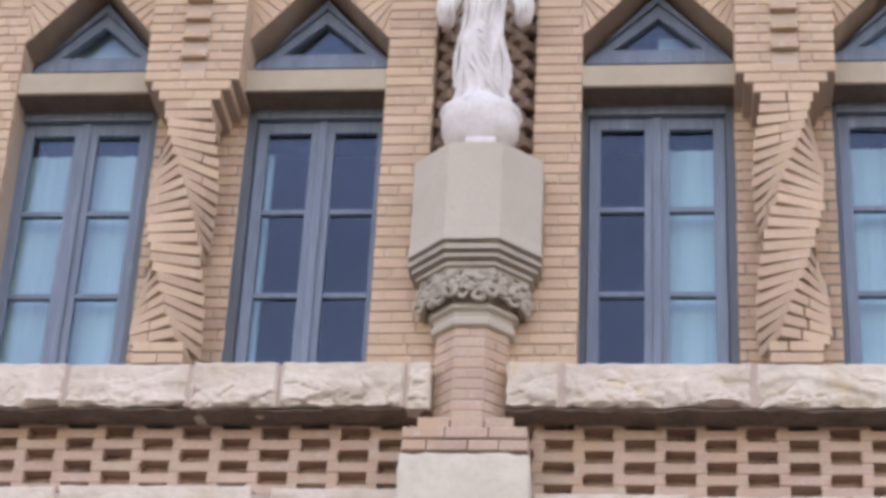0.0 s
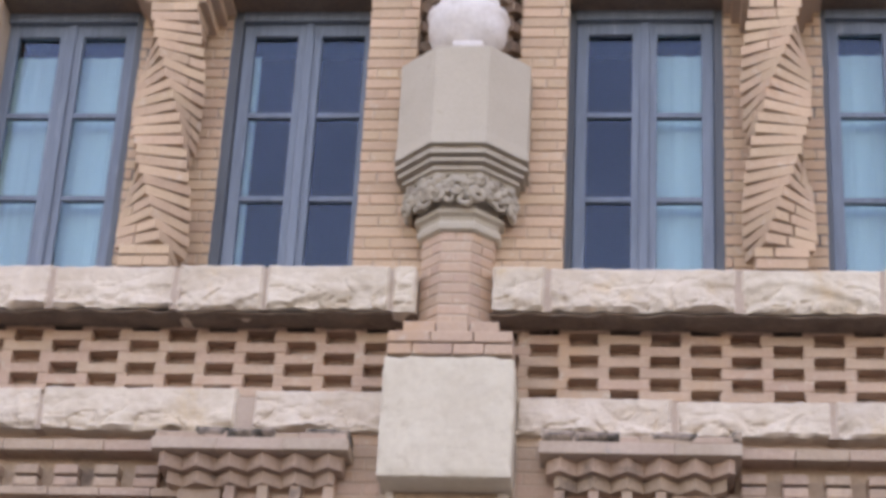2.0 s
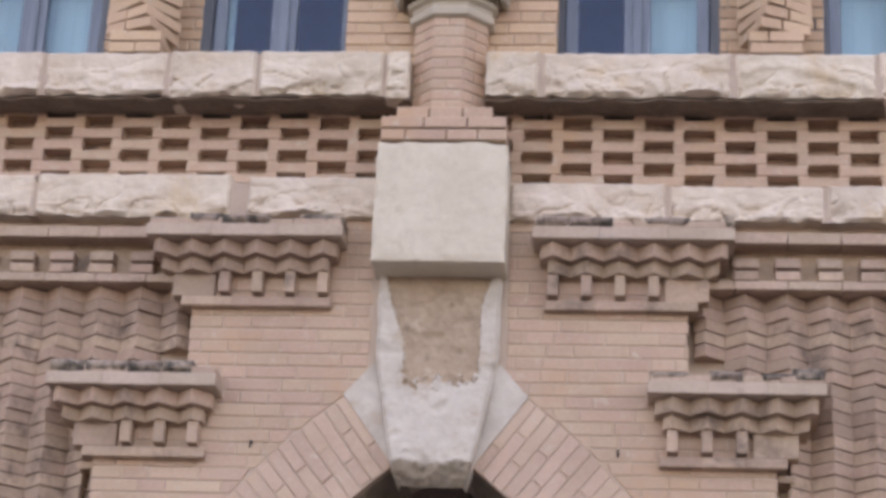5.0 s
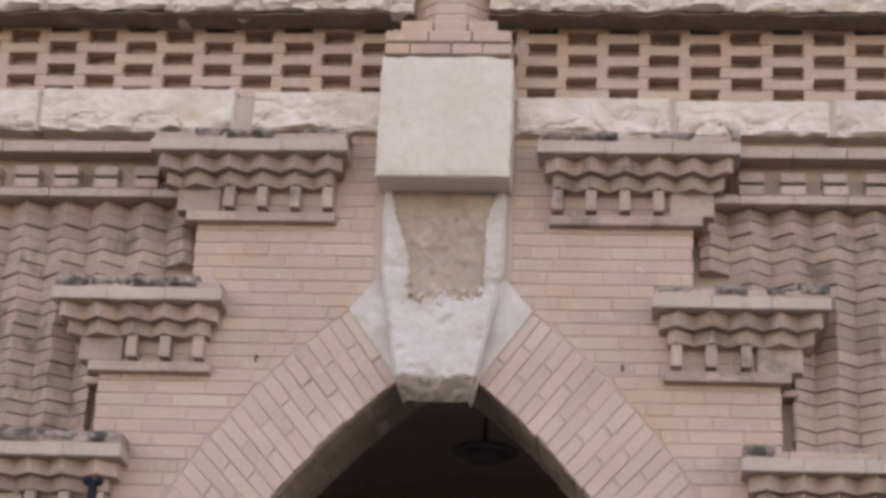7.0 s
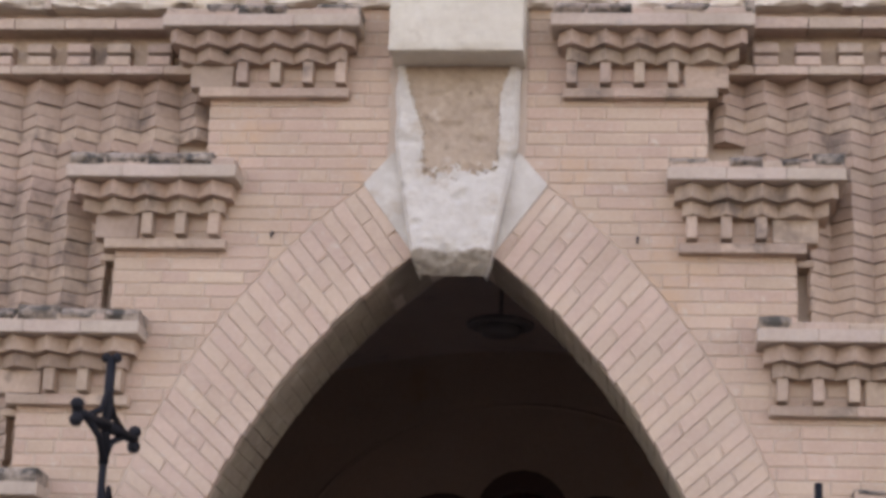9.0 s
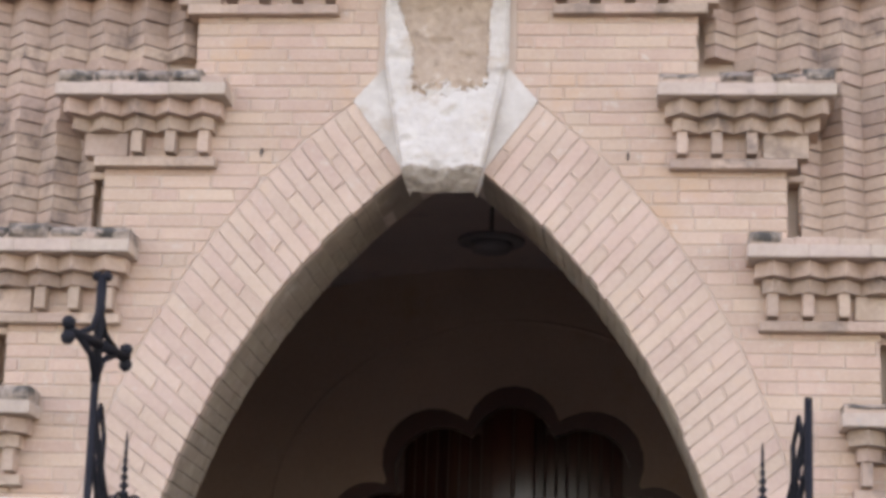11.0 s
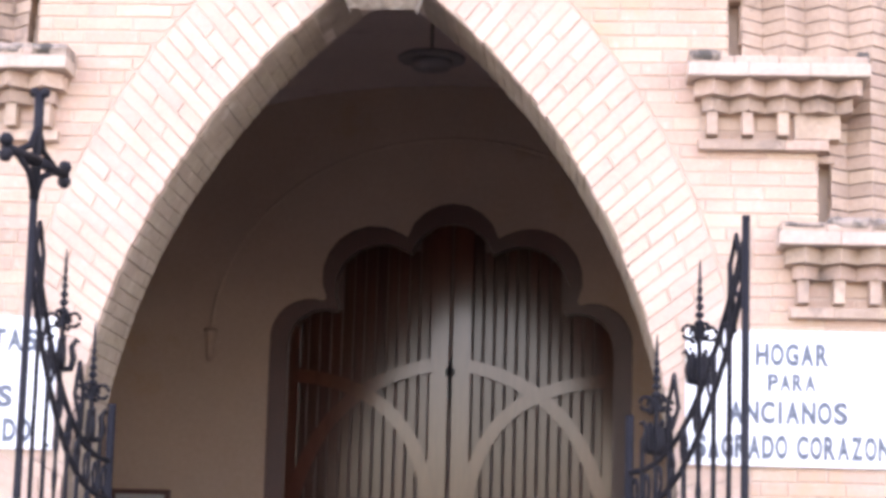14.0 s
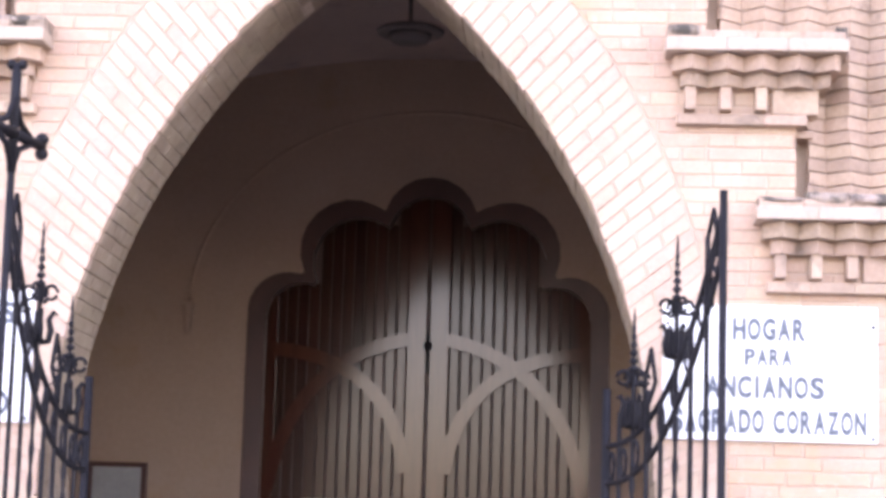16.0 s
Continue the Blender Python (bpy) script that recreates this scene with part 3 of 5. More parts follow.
# ---- stepped cornices ----
def cornice(k, side):
    w, zt = STEP_W[k], STEP_TOP[k]
    inner = w - (0.76 if k == 0 else 0.615)
    outer = w + 0.222
    c = empty("cornice", (side * (inner + outer) / 2, 0, zt - 0.4), label="stepped brick cornice with zigzag courses, small brackets and mossy top", category="cornice", group="stepped cornices")
    def span(a, b):
        return sorted((side * a, side * b))
    bm = bmesh.new()
    a, b = span(inner, outer)
    n = 3
    for i in range(n):
        soft_box(bm, a + (b - a) * i / n, a + (b - a) * (i + 1) / n - 0.0012, -0.20 + jitter(0.003), 0.28, zt - 0.062 + jitter(), zt + jitter(), 0.005)
    part("slab", bm, SLAB, c, "flat projecting brick slab")
    bm = bmesh.new()
    for i in range(4):
        soft_box(bm, a + 0.012 + (b - a - 0.024) * i / 4, a + 0.012 + (b - a - 0.024) * (i + 1) / 4 - 0.002, -0.183 + jitter(0.006), 0.27, zt + 0.002, zt + 0.036 + jitter(0.004), 0.006)
    part("coping", bm, BRICK_OLD_REST, c, "weathered coping course")
    x = a + 0.01
    while x < b - 0.03:
        l = RND.uniform(0.10, 0.24)
        if RND.random() < 0.25:
            x += l * 0.7
            continue
        bm = bmesh.new()
        rough_block(bm, x, min(x + l, b - 0.005), zt + 0.006, zt + RND.uniform(0.044, 0.076), -0.196 + RND.uniform(-0.02, 0.02), 0.26, RND.uniform(0, 50), 0.02, None, 0.02, 0.02)
        part("coping_stone", bm, MOSS_STONE, c, "mossy weathered coping piece")
        x += l + 0.004
    teeth = 0.1635
    mid = side * (w - 0.005)
    for z0, z1, lo, hi, cut in ((zt - 0.138, zt - 0.066, -0.09, -0.168, 0.035), (zt - 0.205, zt - 0.142, -0.035, -0.115, 0.075)):
        bm = bmesh.new()
        a, b = span(inner + cut, outer - cut)
        zigzag(bm, a, b, z0, z1, lo, hi, teeth, mid, 0.27)
        part("zigzag_course", bm, BRICK_OLD, c)
    for i in range(4 if k == 0 else 3):
        xc = mid - side * teeth * (i + 1)
        bm = bmesh.new()
        soft_box(bm, xc - 0.026, xc + 0.026, -0.085, 0.03, zt - 0.315, zt - 0.206, 0.004)
        part("bracket", bm, BRICK_OLD, c)
    bm = bmesh.new()
    a, b = span(w - 0.115, w + 0.10)
    soft_box(bm, a, b, -0.03, 0.27, zt - 0.322, zt - 0.206, 0.004)
    part("corner_brick", bm, BRICK_OLD, c)
    a, b = span(inner + 0.06, w + 0.045)
    for i in range(3):
        lay_brick(c, (b - a) / 3 - 0.0015, 0.05, 0.2, BRICK_OLD, Matrix.Translation((a + (b - a) * (i + 0.5) / 3, -0.052 + jitter(), zt - 0.354)))
    if k:
        bm = bmesh.new()
        a, b = span(w + 0.004, w + 0.085)
        soft_box(bm, a, b, 0.04, 0.26, zt - 0.42, zt - 0.384, 0.006)
        part("return_brick", bm, BRICK_OLD, c)


for k in range(4):
    for side in (-1, 1):
        cornice(k, side)

# ---- stone courses and the pierced brick band ----
def stone_course(name, joints, z0, z1, y0, y1, deep, seed, label):
    c = empty(name, (0, 0, z0), label=label, category="string course", kind="structure")
    bm = bmesh.new()
    for q in joints:
        if -0.2 < q < 0.25:
            continue
        half = 0.06 if abs(q + 1.025) < 0.01 else 0.025
        box(bm, q - half, q + half, y0 + 0.016, y1 - 0.02, z0 - 0.004, z1 - 0.008)
    part("joint_mortar", bm, STONE_MORTAR, c, "pinkish mortar in the joints")
    for i, (a, b) in enumerate(zip(joints, joints[1:])):
        if a < 0.05 < b and b - a < 0.8:
            continue
        bm = bmesh.new()
        left, right = (0.046 if abs(q + 1.025) < 0.01 else RND.uniform(0.007, 0.013) for q in (a, b))
        rough_block(bm, a + left, b - right, z0 + RND.uniform(-0.006, 0.006), z1 + RND.uniform(-0.008, 0.004) + (0.03 if 'lower' in name and b < 0 else 0), y0 + RND.uniform(-0.008, 0.008), y1, seed + i * 3.7, deep, None, 0.014, 0.013, 0.0, 0.014)
        part("stone", bm, ROUGH_STONE, c)


stone_course("sill_course", [-3.5, -2.72, -2.07, -1.418, -0.957, -0.308, -0.172, 0.197, 0.482, 1.44, 2.155, 2.85, 3.5], 6.352, 6.594, -0.190, 0.5, 0.036, 11, "rock-faced pale limestone sill course")
stone_course("lower_string_course", [-3.5, -2.72, -2.077, -1.025, -0.30, 0.33, 1.116, 1.897, 2.6, 3.5], 5.740, 5.932, -0.055, 0.5, 0.036, 47, "rock-faced yellowish limestone string course")
# Backing in darker brick, so the gaps' shade is partly in the colour.
bm = bmesh.new()
box(bm, -3.6, 3.6, 0.118, 0.55, 5.75, 6.58)
band = tagged(part("pierced_band", bm, BRICK_OLD), "pierced band of staggered bricks with open gaps", "brick band", kind="structure")
for r in range(7):
    z = 5.951 + 0.0622 * r
    x = 0.538 + (0.2045 if r % 2 else 0.0) - 0.409 * 10
    while x < 3.5:
        lay_brick(band, 0.260 + RND.uniform(-0.008, 0.008), 0.0535, 0.11, BRICK, Matrix.Translation((x + 0.1285 - (0.022 if x < 0 else 0.0) + jitter(0.004), 0.03 + jitter(0.004), z + 0.030)) @ pose(0, 0, 0, 0, jitter(0.7), 0))
        x += 0.409
bm = bmesh.new()
for r in range(8):
    for k in range(34):
        x = 0.538 + 0.0277 + 0.2045 * (k - 20)
        x -= 0.022 if x < 0 else 0.0
        box(bm, x - 0.0270, x + 0.0270, 0.034 + jitter(0.003), 0.13, 5.949 + 0.0622 * r - 0.0085, 5.949 + 0.0622 * r + 0.0085)
part("joint_mortar", bm, BRICK_REST, band, "flush mortar between the bricks")
bm = bmesh.new()
for i in range(28):
    box(bm, -3.6 + LONG * i, -3.6 + LONG * (i + 1) - 0.008, 0.03 + jitter(), 0.13, 6.388, 6.439)
part("top_course", bm, BRICK_REST, band)
# Thin dark sheet added under the sill stones; its colour deepens the shade there.
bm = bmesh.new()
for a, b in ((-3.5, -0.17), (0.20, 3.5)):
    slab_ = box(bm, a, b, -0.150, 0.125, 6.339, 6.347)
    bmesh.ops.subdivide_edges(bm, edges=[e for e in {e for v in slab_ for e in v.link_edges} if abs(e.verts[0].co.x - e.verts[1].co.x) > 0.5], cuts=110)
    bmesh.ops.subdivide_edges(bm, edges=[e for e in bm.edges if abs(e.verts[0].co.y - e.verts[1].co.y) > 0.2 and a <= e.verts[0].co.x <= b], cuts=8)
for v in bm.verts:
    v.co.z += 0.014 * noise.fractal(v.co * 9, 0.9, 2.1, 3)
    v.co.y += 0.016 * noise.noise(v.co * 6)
tagged(part("sill_soffit", bm, SHADED_SOFFIT), "underside of the sill stones, grime and shade put into its dark colour", "soffit", kind="structure")
bm = bmesh.new()
box(bm, -3.6, 3.6, 0.25, 0.55, 6.5, 6.595)
tagged(part("sill_bed", bm, BLOCK_STONE), "mortar bed on the sill stones", "sill", kind="structure")

# ---- upper storey ----
PIERS = [(-2.95, -2.66, 0.0), (-1.875, -1.355, 0.20), (1.388, 1.925, 0.20), (2.77, 3.3, 0.0)]
TOP = 9.6


def coursed(parent, x0, x1, z0, z1, y, mat, count, limit=300, rest=None, d=0.08):
    z, row = z0, 0
    while z < z1 - 0.01:
        lo, hi = x0, x1
        fill_course(parent, lambda q: lo, lambda q: hi, z, y, mat, (0.0, 0.16, 0.07, 0.21)[row % 4], count, limit, rest, d)
        z += COURSE
        row += 1


bm = bmesh.new()
for a, b in ((-0.545, -0.275), (0.290, 0.55)):
    box(bm, a + 0.004, b - 0.004, 0.010, 0.5, 6.45, TOP)
box(bm, -0.28, 0.295, 0.30, 0.5, 6.45, TOP)
box(bm, -0.28, 0.295, 0.012, 0.31, 6.45, 7.95)
pier = tagged(part("wall_pier_middle", bm, MORTAR), "yellow brick pier between windows, with a statue niche", "wall", kind="structure")
count, rest = [0], bmesh.new()
for i in range(46):
    z = 6.600 + COURSE * i
    if z > TOP - 0.05:
        break
    s = (0.0, 0.15, 0.05, 0.2)[i % 4]
    if z < 7.93:
        fill_course(pier, lambda q: -0.545, lambda q: 0.55, z, 0.0, BRICK_UP, s, count, 300, rest)
    else:
        fill_course(pier, lambda q: -0.545, lambda q: -0.275, z, 0.0, BRICK_UP, s / 2, count, 300, rest)
        fill_course(pier, lambda q: 0.290, lambda q: 0.55, z, 0.0, BRICK_UP, s / 3, count, 300, rest)
part("brickwork", rest, BRICK_REST, pier)
# pierced lozenge lattice at the back of the niche, dirt and shade both in its colour
for i in range(25):
    z = 7.95 + COURSE * i
    for j in range(5):
        x = -0.235 + 0.125 * j + (0.0625 if i % 2 else 0.0)
        if x < 0.28:
            ob = new("brick", brick_data(0.088, 0.062, 0.088, BRICK_OLD))
            ob.parent = pier
            ob.matrix_basis = Matrix.Translation((x, 0.135, z + COURSE / 2)) @ pose(0, 0, 0, 0, 0, 45)

for n, (a, b, y) in enumerate(PIERS):
    bm = bmesh.new()
    box(bm, a + 0.004, b - 0.004, y + 0.010, 0.5, 6.45, TOP)
    p = tagged(part("wall_pier_%d" % (n + 1), bm, MORTAR), "narrow yellow brick pier between windows", "wall", kind="structure")
    coursed(p, a, b, 6.600, 8.60 if y else TOP, y, BRICK_UP, [0])

# gabled brick heads over the windows
WINDOWS = [(-2.66, -1.875), (-1.355, -0.545), (0.55, 1.388), (1.925, 2.77)]
for n, (a, b) in enumerate(WINDOWS):
    c, h = (a + b) / 2, (b - a) / 2
    bm = bmesh.new()
    apex, foot = 9.205, 8.745
    prism(bm, [(a, foot), (c, apex), (c, TOP), (a, TOP)], 0.012, 0.5)
    prism(bm, [(c, apex), (b, foot), (b, TOP), (c, TOP)], 0.012, 0.5)
    head = tagged(part("wall_gable_%d" % (n + 1), bm, MORTAR), "gabled brick head over a window", "wall", kind="structure")
    for side in (-1, 1):
        e0, e1 = Vector((c + side * h, foot)), Vector((c, apex))
        along = (e1 - e0).normalized()
        out = Vector((along.y, -along.x)) * side
        if out.y < 0:
            out = -out
        steps = int((e1 - e0).length / 0.066)
        for i in range(steps):
            p = e0 + along * 0.066 * i
            q = p + along * 0.058
            lim = lambda v: (min(max(v.x, a - 0.0), b + 0.0), v.y)
            cut_brick(head, [lim(p), lim(q), lim(q + out * 0.22), lim(p + out * 0.22)], jitter(), 0.27, BRICK_UP)
    bm = bmesh.new()
    soft_box(bm, a - 0.02, b + 0.02, 0.015, 0.33, 8.408, 8.548, 0.006)
    lint = tagged(part("lintel", bm, LINTEL), "smooth beige cast-stone lintel over a window", "lintel", kind="structure")
    # Dark board added under the lintel, carrying the soffit's shade in its colour.
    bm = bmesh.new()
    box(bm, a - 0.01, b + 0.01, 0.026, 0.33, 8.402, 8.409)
    part("soffit_board", bm, SHADED_SOFFIT, lint, "stained brown underside with shade put into its colour")

# pilasters, corbelled out over twisted brick columns
for side, xc in ((-1, -1.615), (1, 1.656)):
    pil = empty("pilaster", (xc, 0, 8.14), label="corbelled yellow brick pilaster head with projecting headers", category="pilaster", kind="structure")
    bm = bmesh.new()
    box(bm, xc - 0.268, xc + 0.268, -0.140, 0.3, 8.372, TOP)
    for i, w in enumerate((0.225, 0.178)):
        box(bm, xc - w + 0.006, xc + w - 0.006, -0.14, 0.25, 8.307 - 0.065 * i, 8.372 - 0.065 * i)
    part("core", bm, MORTAR, pil)
    for i in range(18):
        z = 8.372 + COURSE * i
        if i % 2:
            spans = ((-0.272, -0.145), (-0.136, 0.0), (0.009, 0.136), (0.145, 0.272))
        else:
            spans = ((-0.272, -0.076), (-0.072, 0.072), (0.076, 0.272))
        for j, (a, b) in enumerate(spans):
            if i % 2 and j in (1, 2):
                if j == 1:
                    lay_brick(pil, 0.135, 0.056, 0.2, BRICK_UP, Matrix.Translation((xc, -0.112, z + COURSE / 2)))
                    for s2 in (-1, 1):
                        lay_brick(pil, 0.062, 0.056, 0.2, BRICK_UP, Matrix.Translation((xc + s2 * 0.104, -0.150 + jitter(), z + COURSE / 2)))
                continue
            y = -0.185 if (not i % 2 and j == 1 and i > 1) else -0.150 + jitter()
            lay_brick(pil, b - a - 0.004, 0.056 if y > -0.18 else 0.045, 0.3, BRICK_UP, Matrix.Translation((xc + (a + b) / 2, y, z + COURSE / 2)))
    for i, w in enumerate((0.225, 0.178)):
        z = 8.307 - 0.065 * i
        cut = (-w, -0.03 + 0.05 * i, w)
        for a, b in zip(cut, cut[1:]):
            lay_brick(pil, b - a - 0.006, 0.057, 0.36, BRICK_UP, Matrix.Translation((xc + (a + b) / 2, -0.150 + jitter(), z + 0.0325)))
    col = empty("twisted_column", (xc, -0.018, 6.6), label="spiral column of brick courses, each turned a little", category="column", group="twisted columns")
    n = 25
    for i in range(n):
        z = 8.242 - 0.0655 * (i + 1)
        turn = -side * 7.35 * max(0, i - 0.5) if i < n - 2 else -side * 180
        for j, (a, b) in enumerate(((-0.134, 0.02 * (i % 3)), (0.02 * (i % 3), 0.134))):
            bm = bmesh.new()
            box(bm, a + (0.002 if j else 0), b - (0 if j else 0.002), -0.134, 0.134, -0.0272, 0.0272)
            b2 = part("brick", bm, BRICK_UP, col)
            b2.matrix_basis = pose(0, 0, z + 0.033 - 6.6, 0, 0, turn + jitter(2.2))
            b2.location.x += jitter(0.004)

# ---- windows ----
WINDOW_AXIS = [-2.293, -0.921, 0.960, 2.330]


def window(n, a, b, lit):
    """A pair of glazed leaves and a gabled light above; lit: which leaves have a blind behind."""
    y = 0.235
    c = WINDOW_AXIS[n - 1]
    win = empty("window_%d" % n, (c, y, 6.6), label="blue-grey painted wooden window of two glazed leaves", category="window", kind="structure")
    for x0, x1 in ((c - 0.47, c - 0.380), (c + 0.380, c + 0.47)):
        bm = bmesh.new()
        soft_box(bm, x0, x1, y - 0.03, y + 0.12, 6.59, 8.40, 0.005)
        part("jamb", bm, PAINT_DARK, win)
    bm = bmesh.new()
    soft_box(bm, c - 0.380, c + 0.380, y - 0.03, y + 0.12, 8.345, 8.42, 0.005)
    part("frame_head", bm, PAINT_BLUE, win)
    for k, (x0, x1) in enumerate(((c - 0.377, c - 0.003), (c + 0.003, c + 0.377))):
        leaf = empty("leaf", (x0, y, 6.6))
        leaf.parent = win
        leaf.location = Vector((x0, y, 6.6)) - Vector(win.location)
        def put(name, bm, mat, label="", **kw):
            ob = part(name, bm, mat, None, label)
            ob.parent = leaf
            ob.location = (-x0, -y, -6.6)
            return ob
        ya, yb = y + 0.012, y + 0.062
        for p, q in ((x0, x0 + 0.066), (x1 - 0.066, x1)):
            bm = bmesh.new()
            soft_box(bm, p, q, ya, yb, 6.6, 8.342, 0.006)
            put("stile", bm, PAINT_BLUE)
        for z0, z1 in ((6.6, 6.75), (8.268, 8.342)):
            bm = bmesh.new()
            soft_box(bm, x0 + 0.066, x1 - 0.066, ya, yb, z0, z1, 0.006)
            put("rail", bm, PAINT_BLUE)
        for z in (7.225, 7.752):
            bm = bmesh.new()
            soft_box(bm, x0 + 0.066, x1 - 0.066, ya + 0.006, yb, z - 0.016, z + 0.016, 0.005)
            put("glazing_bar", bm, PAINT_BLUE)
        for z0, z1 in ((6.75, 7.209), (7.241, 7.736), (7.768, 8.268)):
            bm = bmesh.new()
            box(bm, x0 + 0.062, x1 - 0.062, yb - 0.024, yb - 0.020, z0 - 0.004, z1 + 0.004)
            put("pane", bm, GLASS).visible_shadow = False
        if lit[k]:
            bm = bmesh.new()
            xa, xb = (x0 + 0.02, x1 - 0.02) if lit[k] > 0.9 else ((x0 + 0.02, x0 + 0.02 + (x1 - x0) * lit[k]))
            m = 36
            pts = [(xa + (xb - xa) * i / m, y + 0.145 + 0.004 * math.sin(i * 0.45 + n) + 0.0012 * math.sin(i * 1.1 + 2 * n + k)) for i in range(m + 1)]
            plan_prism(bm, pts + [(x, yy + 0.004) for x, yy in reversed(pts)], 6.55, 8.21)
            tagged(part("curtain", bm, BLIND), "plain white curtain hung behind a window leaf", "curtain")
    bm = bmesh.new()
    soft_box(bm, c - 0.026, c + 0.026, y - 0.006, y + 0.014, 6.6, 8.342, 0.008)
    part("cover_strip", bm, PAINT_BLUE, win)
    # gabled light
    c, h = (a + b) / 2, (b - a) / 2 - 0.03
    def tri(s, z0, z1):
        return [(c - h * s, z0), (c + h * s, z0), (c, z1)]
    base, apex = 8.735, 9.115
    bm = bmesh.new()
    o = tri(1.0, base, apex)
    i_ = tri(0.66, base + 0.06, apex - 0.10)
    for k in range(3):
        prism(bm, [o[k], o[(k + 1) % 3], i_[(k + 1) % 3], i_[k]], y - 0.01, y + 0.06)
    part("gable_frame", bm, PAINT_BLUE, win)
    bm = bmesh.new()
    o2, i2 = tri(1.1, base - 0.05, apex + 0.05), tri(0.985, base + 0.010, apex - 0.010)
    for k in range(3):
        prism(bm, [o2[k], o2[(k + 1) % 3], i2[(k + 1) % 3], i2[k]], y - 0.035, y + 0.08)
    part("gable_lining", bm, PAINT_BLUE, win)
    bm = bmesh.new()
    prism(bm, tri(0.70, base + 0.05, apex - 0.085), y + 0.03, y + 0.034)
    part("pane", bm, GLASS, win).visible_shadow = False
    if lit[2]:
        bm = bmesh.new()
        box(bm, c + (0.0 if lit[2] < 0.9 else -0.25), c + 0.28, y + 0.14, y + 0.145, base - 0.03, base + 0.40 * lit[2])
        tagged(part("curtain", bm, BLIND), "short white curtain behind a gabled light", "curtain")


window(1, *WINDOWS[0], (1, 1, 1))
window(2, *WINDOWS[1], (0.17, 0, 0))
window(3, *WINDOWS[2], (0, 1, 0.6))
window(4, *WINDOWS[3], (1, 1, 1))

# rooms behind the windows, painted near-black in place of indoor dimness
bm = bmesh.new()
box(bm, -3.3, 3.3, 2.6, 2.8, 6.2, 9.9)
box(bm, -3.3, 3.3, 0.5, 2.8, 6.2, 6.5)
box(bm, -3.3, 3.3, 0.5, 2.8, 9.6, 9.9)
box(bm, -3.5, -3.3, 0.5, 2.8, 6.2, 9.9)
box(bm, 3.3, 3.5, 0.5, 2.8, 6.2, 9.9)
tagged(part("wall_rooms", bm, ROOM), "plain room behind the upper windows, its dimness put into a near-black colour", "wall", kind="structure")
# Unseen walls, added tall and wide to keep sun off the near ground.
bm = bmesh.new()
box(bm, -3.6, 3.6, -0.05, 3.0, TOP, 11.5)
for x in (-3.6, 3.3):
    box(bm, x, x + 0.3, 0.02, 0.5, 0.0, TOP)
box(bm, -26.0, -3.6, 0.1, 0.6, 0.0, 11.5)
box(bm, 3.6, 26.0, 0.1, 0.6, 0.0, 11.5)
tagged(part("wall_outer", bm, BRICK_REST), "plain unseen brick wall around the facade, added to shade the street", "wall", kind="structure")

# ---- the statue's bracket ----
def octagon(r, y0=0.0, cx=AX):
    """Flat-to-flat radius r; the half that stands out of the wall."""
    k = r * math.tan(math.pi / 8)
    return [(cx - r, 0.05), (cx - r, y0 - k), (cx - k, y0 - r), (cx + k, y0 - r), (cx + r, y0 - k), (cx + r, 0.05)]


def octa_stack(bm, rows):
    """Half-octagon rings at radius, height pairs, joined."""
    rings = [[bm.verts.new((x, y, z)) for x, y in octagon(r)] for r, z in rows]
    for a, b in zip(rings, rings[1:]):
        for k in range(len(a) - 1):
            bm.faces.new((a[k], a[k + 1], b[k + 1], b[k]))
        bm.faces.new((a[-1], a[0], b[0], b[-1]))
    bm.faces.new(rings[0])
    bm.faces.new(rings[-1])


bracket = empty("statue_bracket", (AX, 0, 5.42), label="octagonal stone bracket on a brick column with carved capital", category="bracket")
bm = bmesh.new()
octa_stack(bm, [(0.352, 7.225), (0.345, 7.30), (0.345, 7.815)])
part("pedestal", bm, BLOCK_STONE, bracket, "plain grey-beige octagonal block")
bm = bmesh.new()
octa_stack(bm, [(0.283, 7.070), (0.285, 7.088), (0.306, 7.092), (0.306, 7.112), (0.288, 7.114), (0.288, 7.126), (0.330, 7.130), (0.330, 7.150), (0.308, 7.152), (0.308, 7.164), (0.349, 7.168), (0.349, 7.192), (0.316, 7.195), (0.316, 7.226)])
part("moulding", bm, CARVED, bracket, "stepped stone moulding")
# carved band: a deep bell, a frieze of knotted leaves above and paired curls below
bm = bmesh.new()
octa_stack(bm, [(0.195, 6.890), (0.205, 6.94), (0.235, 7.00), (0.262, 7.075)])
part("bell", bm, CARVED, bracket, "deep-cut bell behind the leaves")


def on_octagon(f):
    """A place on the octagon's half outline of radius 1, and its outward way."""
    pts = [Vector(q) for q in octagon(1.0, 0.0, 0.0)]
    pts[0], pts[-1] = Vector((-1.0, -0.02)), Vector((1.0, -0.02))
    spans = [(b - a).length for a, b in zip(pts, pts[1:])]
    d = f * sum(spans)
    for (a, b), l in zip(zip(pts, pts[1:]), spans):
        if d <= l + 1e-6:
            p = a.lerp(b, d / l)
            return p, p.normalized()
        d -= l
    return pts[-1], Vector((1, 0))


carve = random.Random(23)
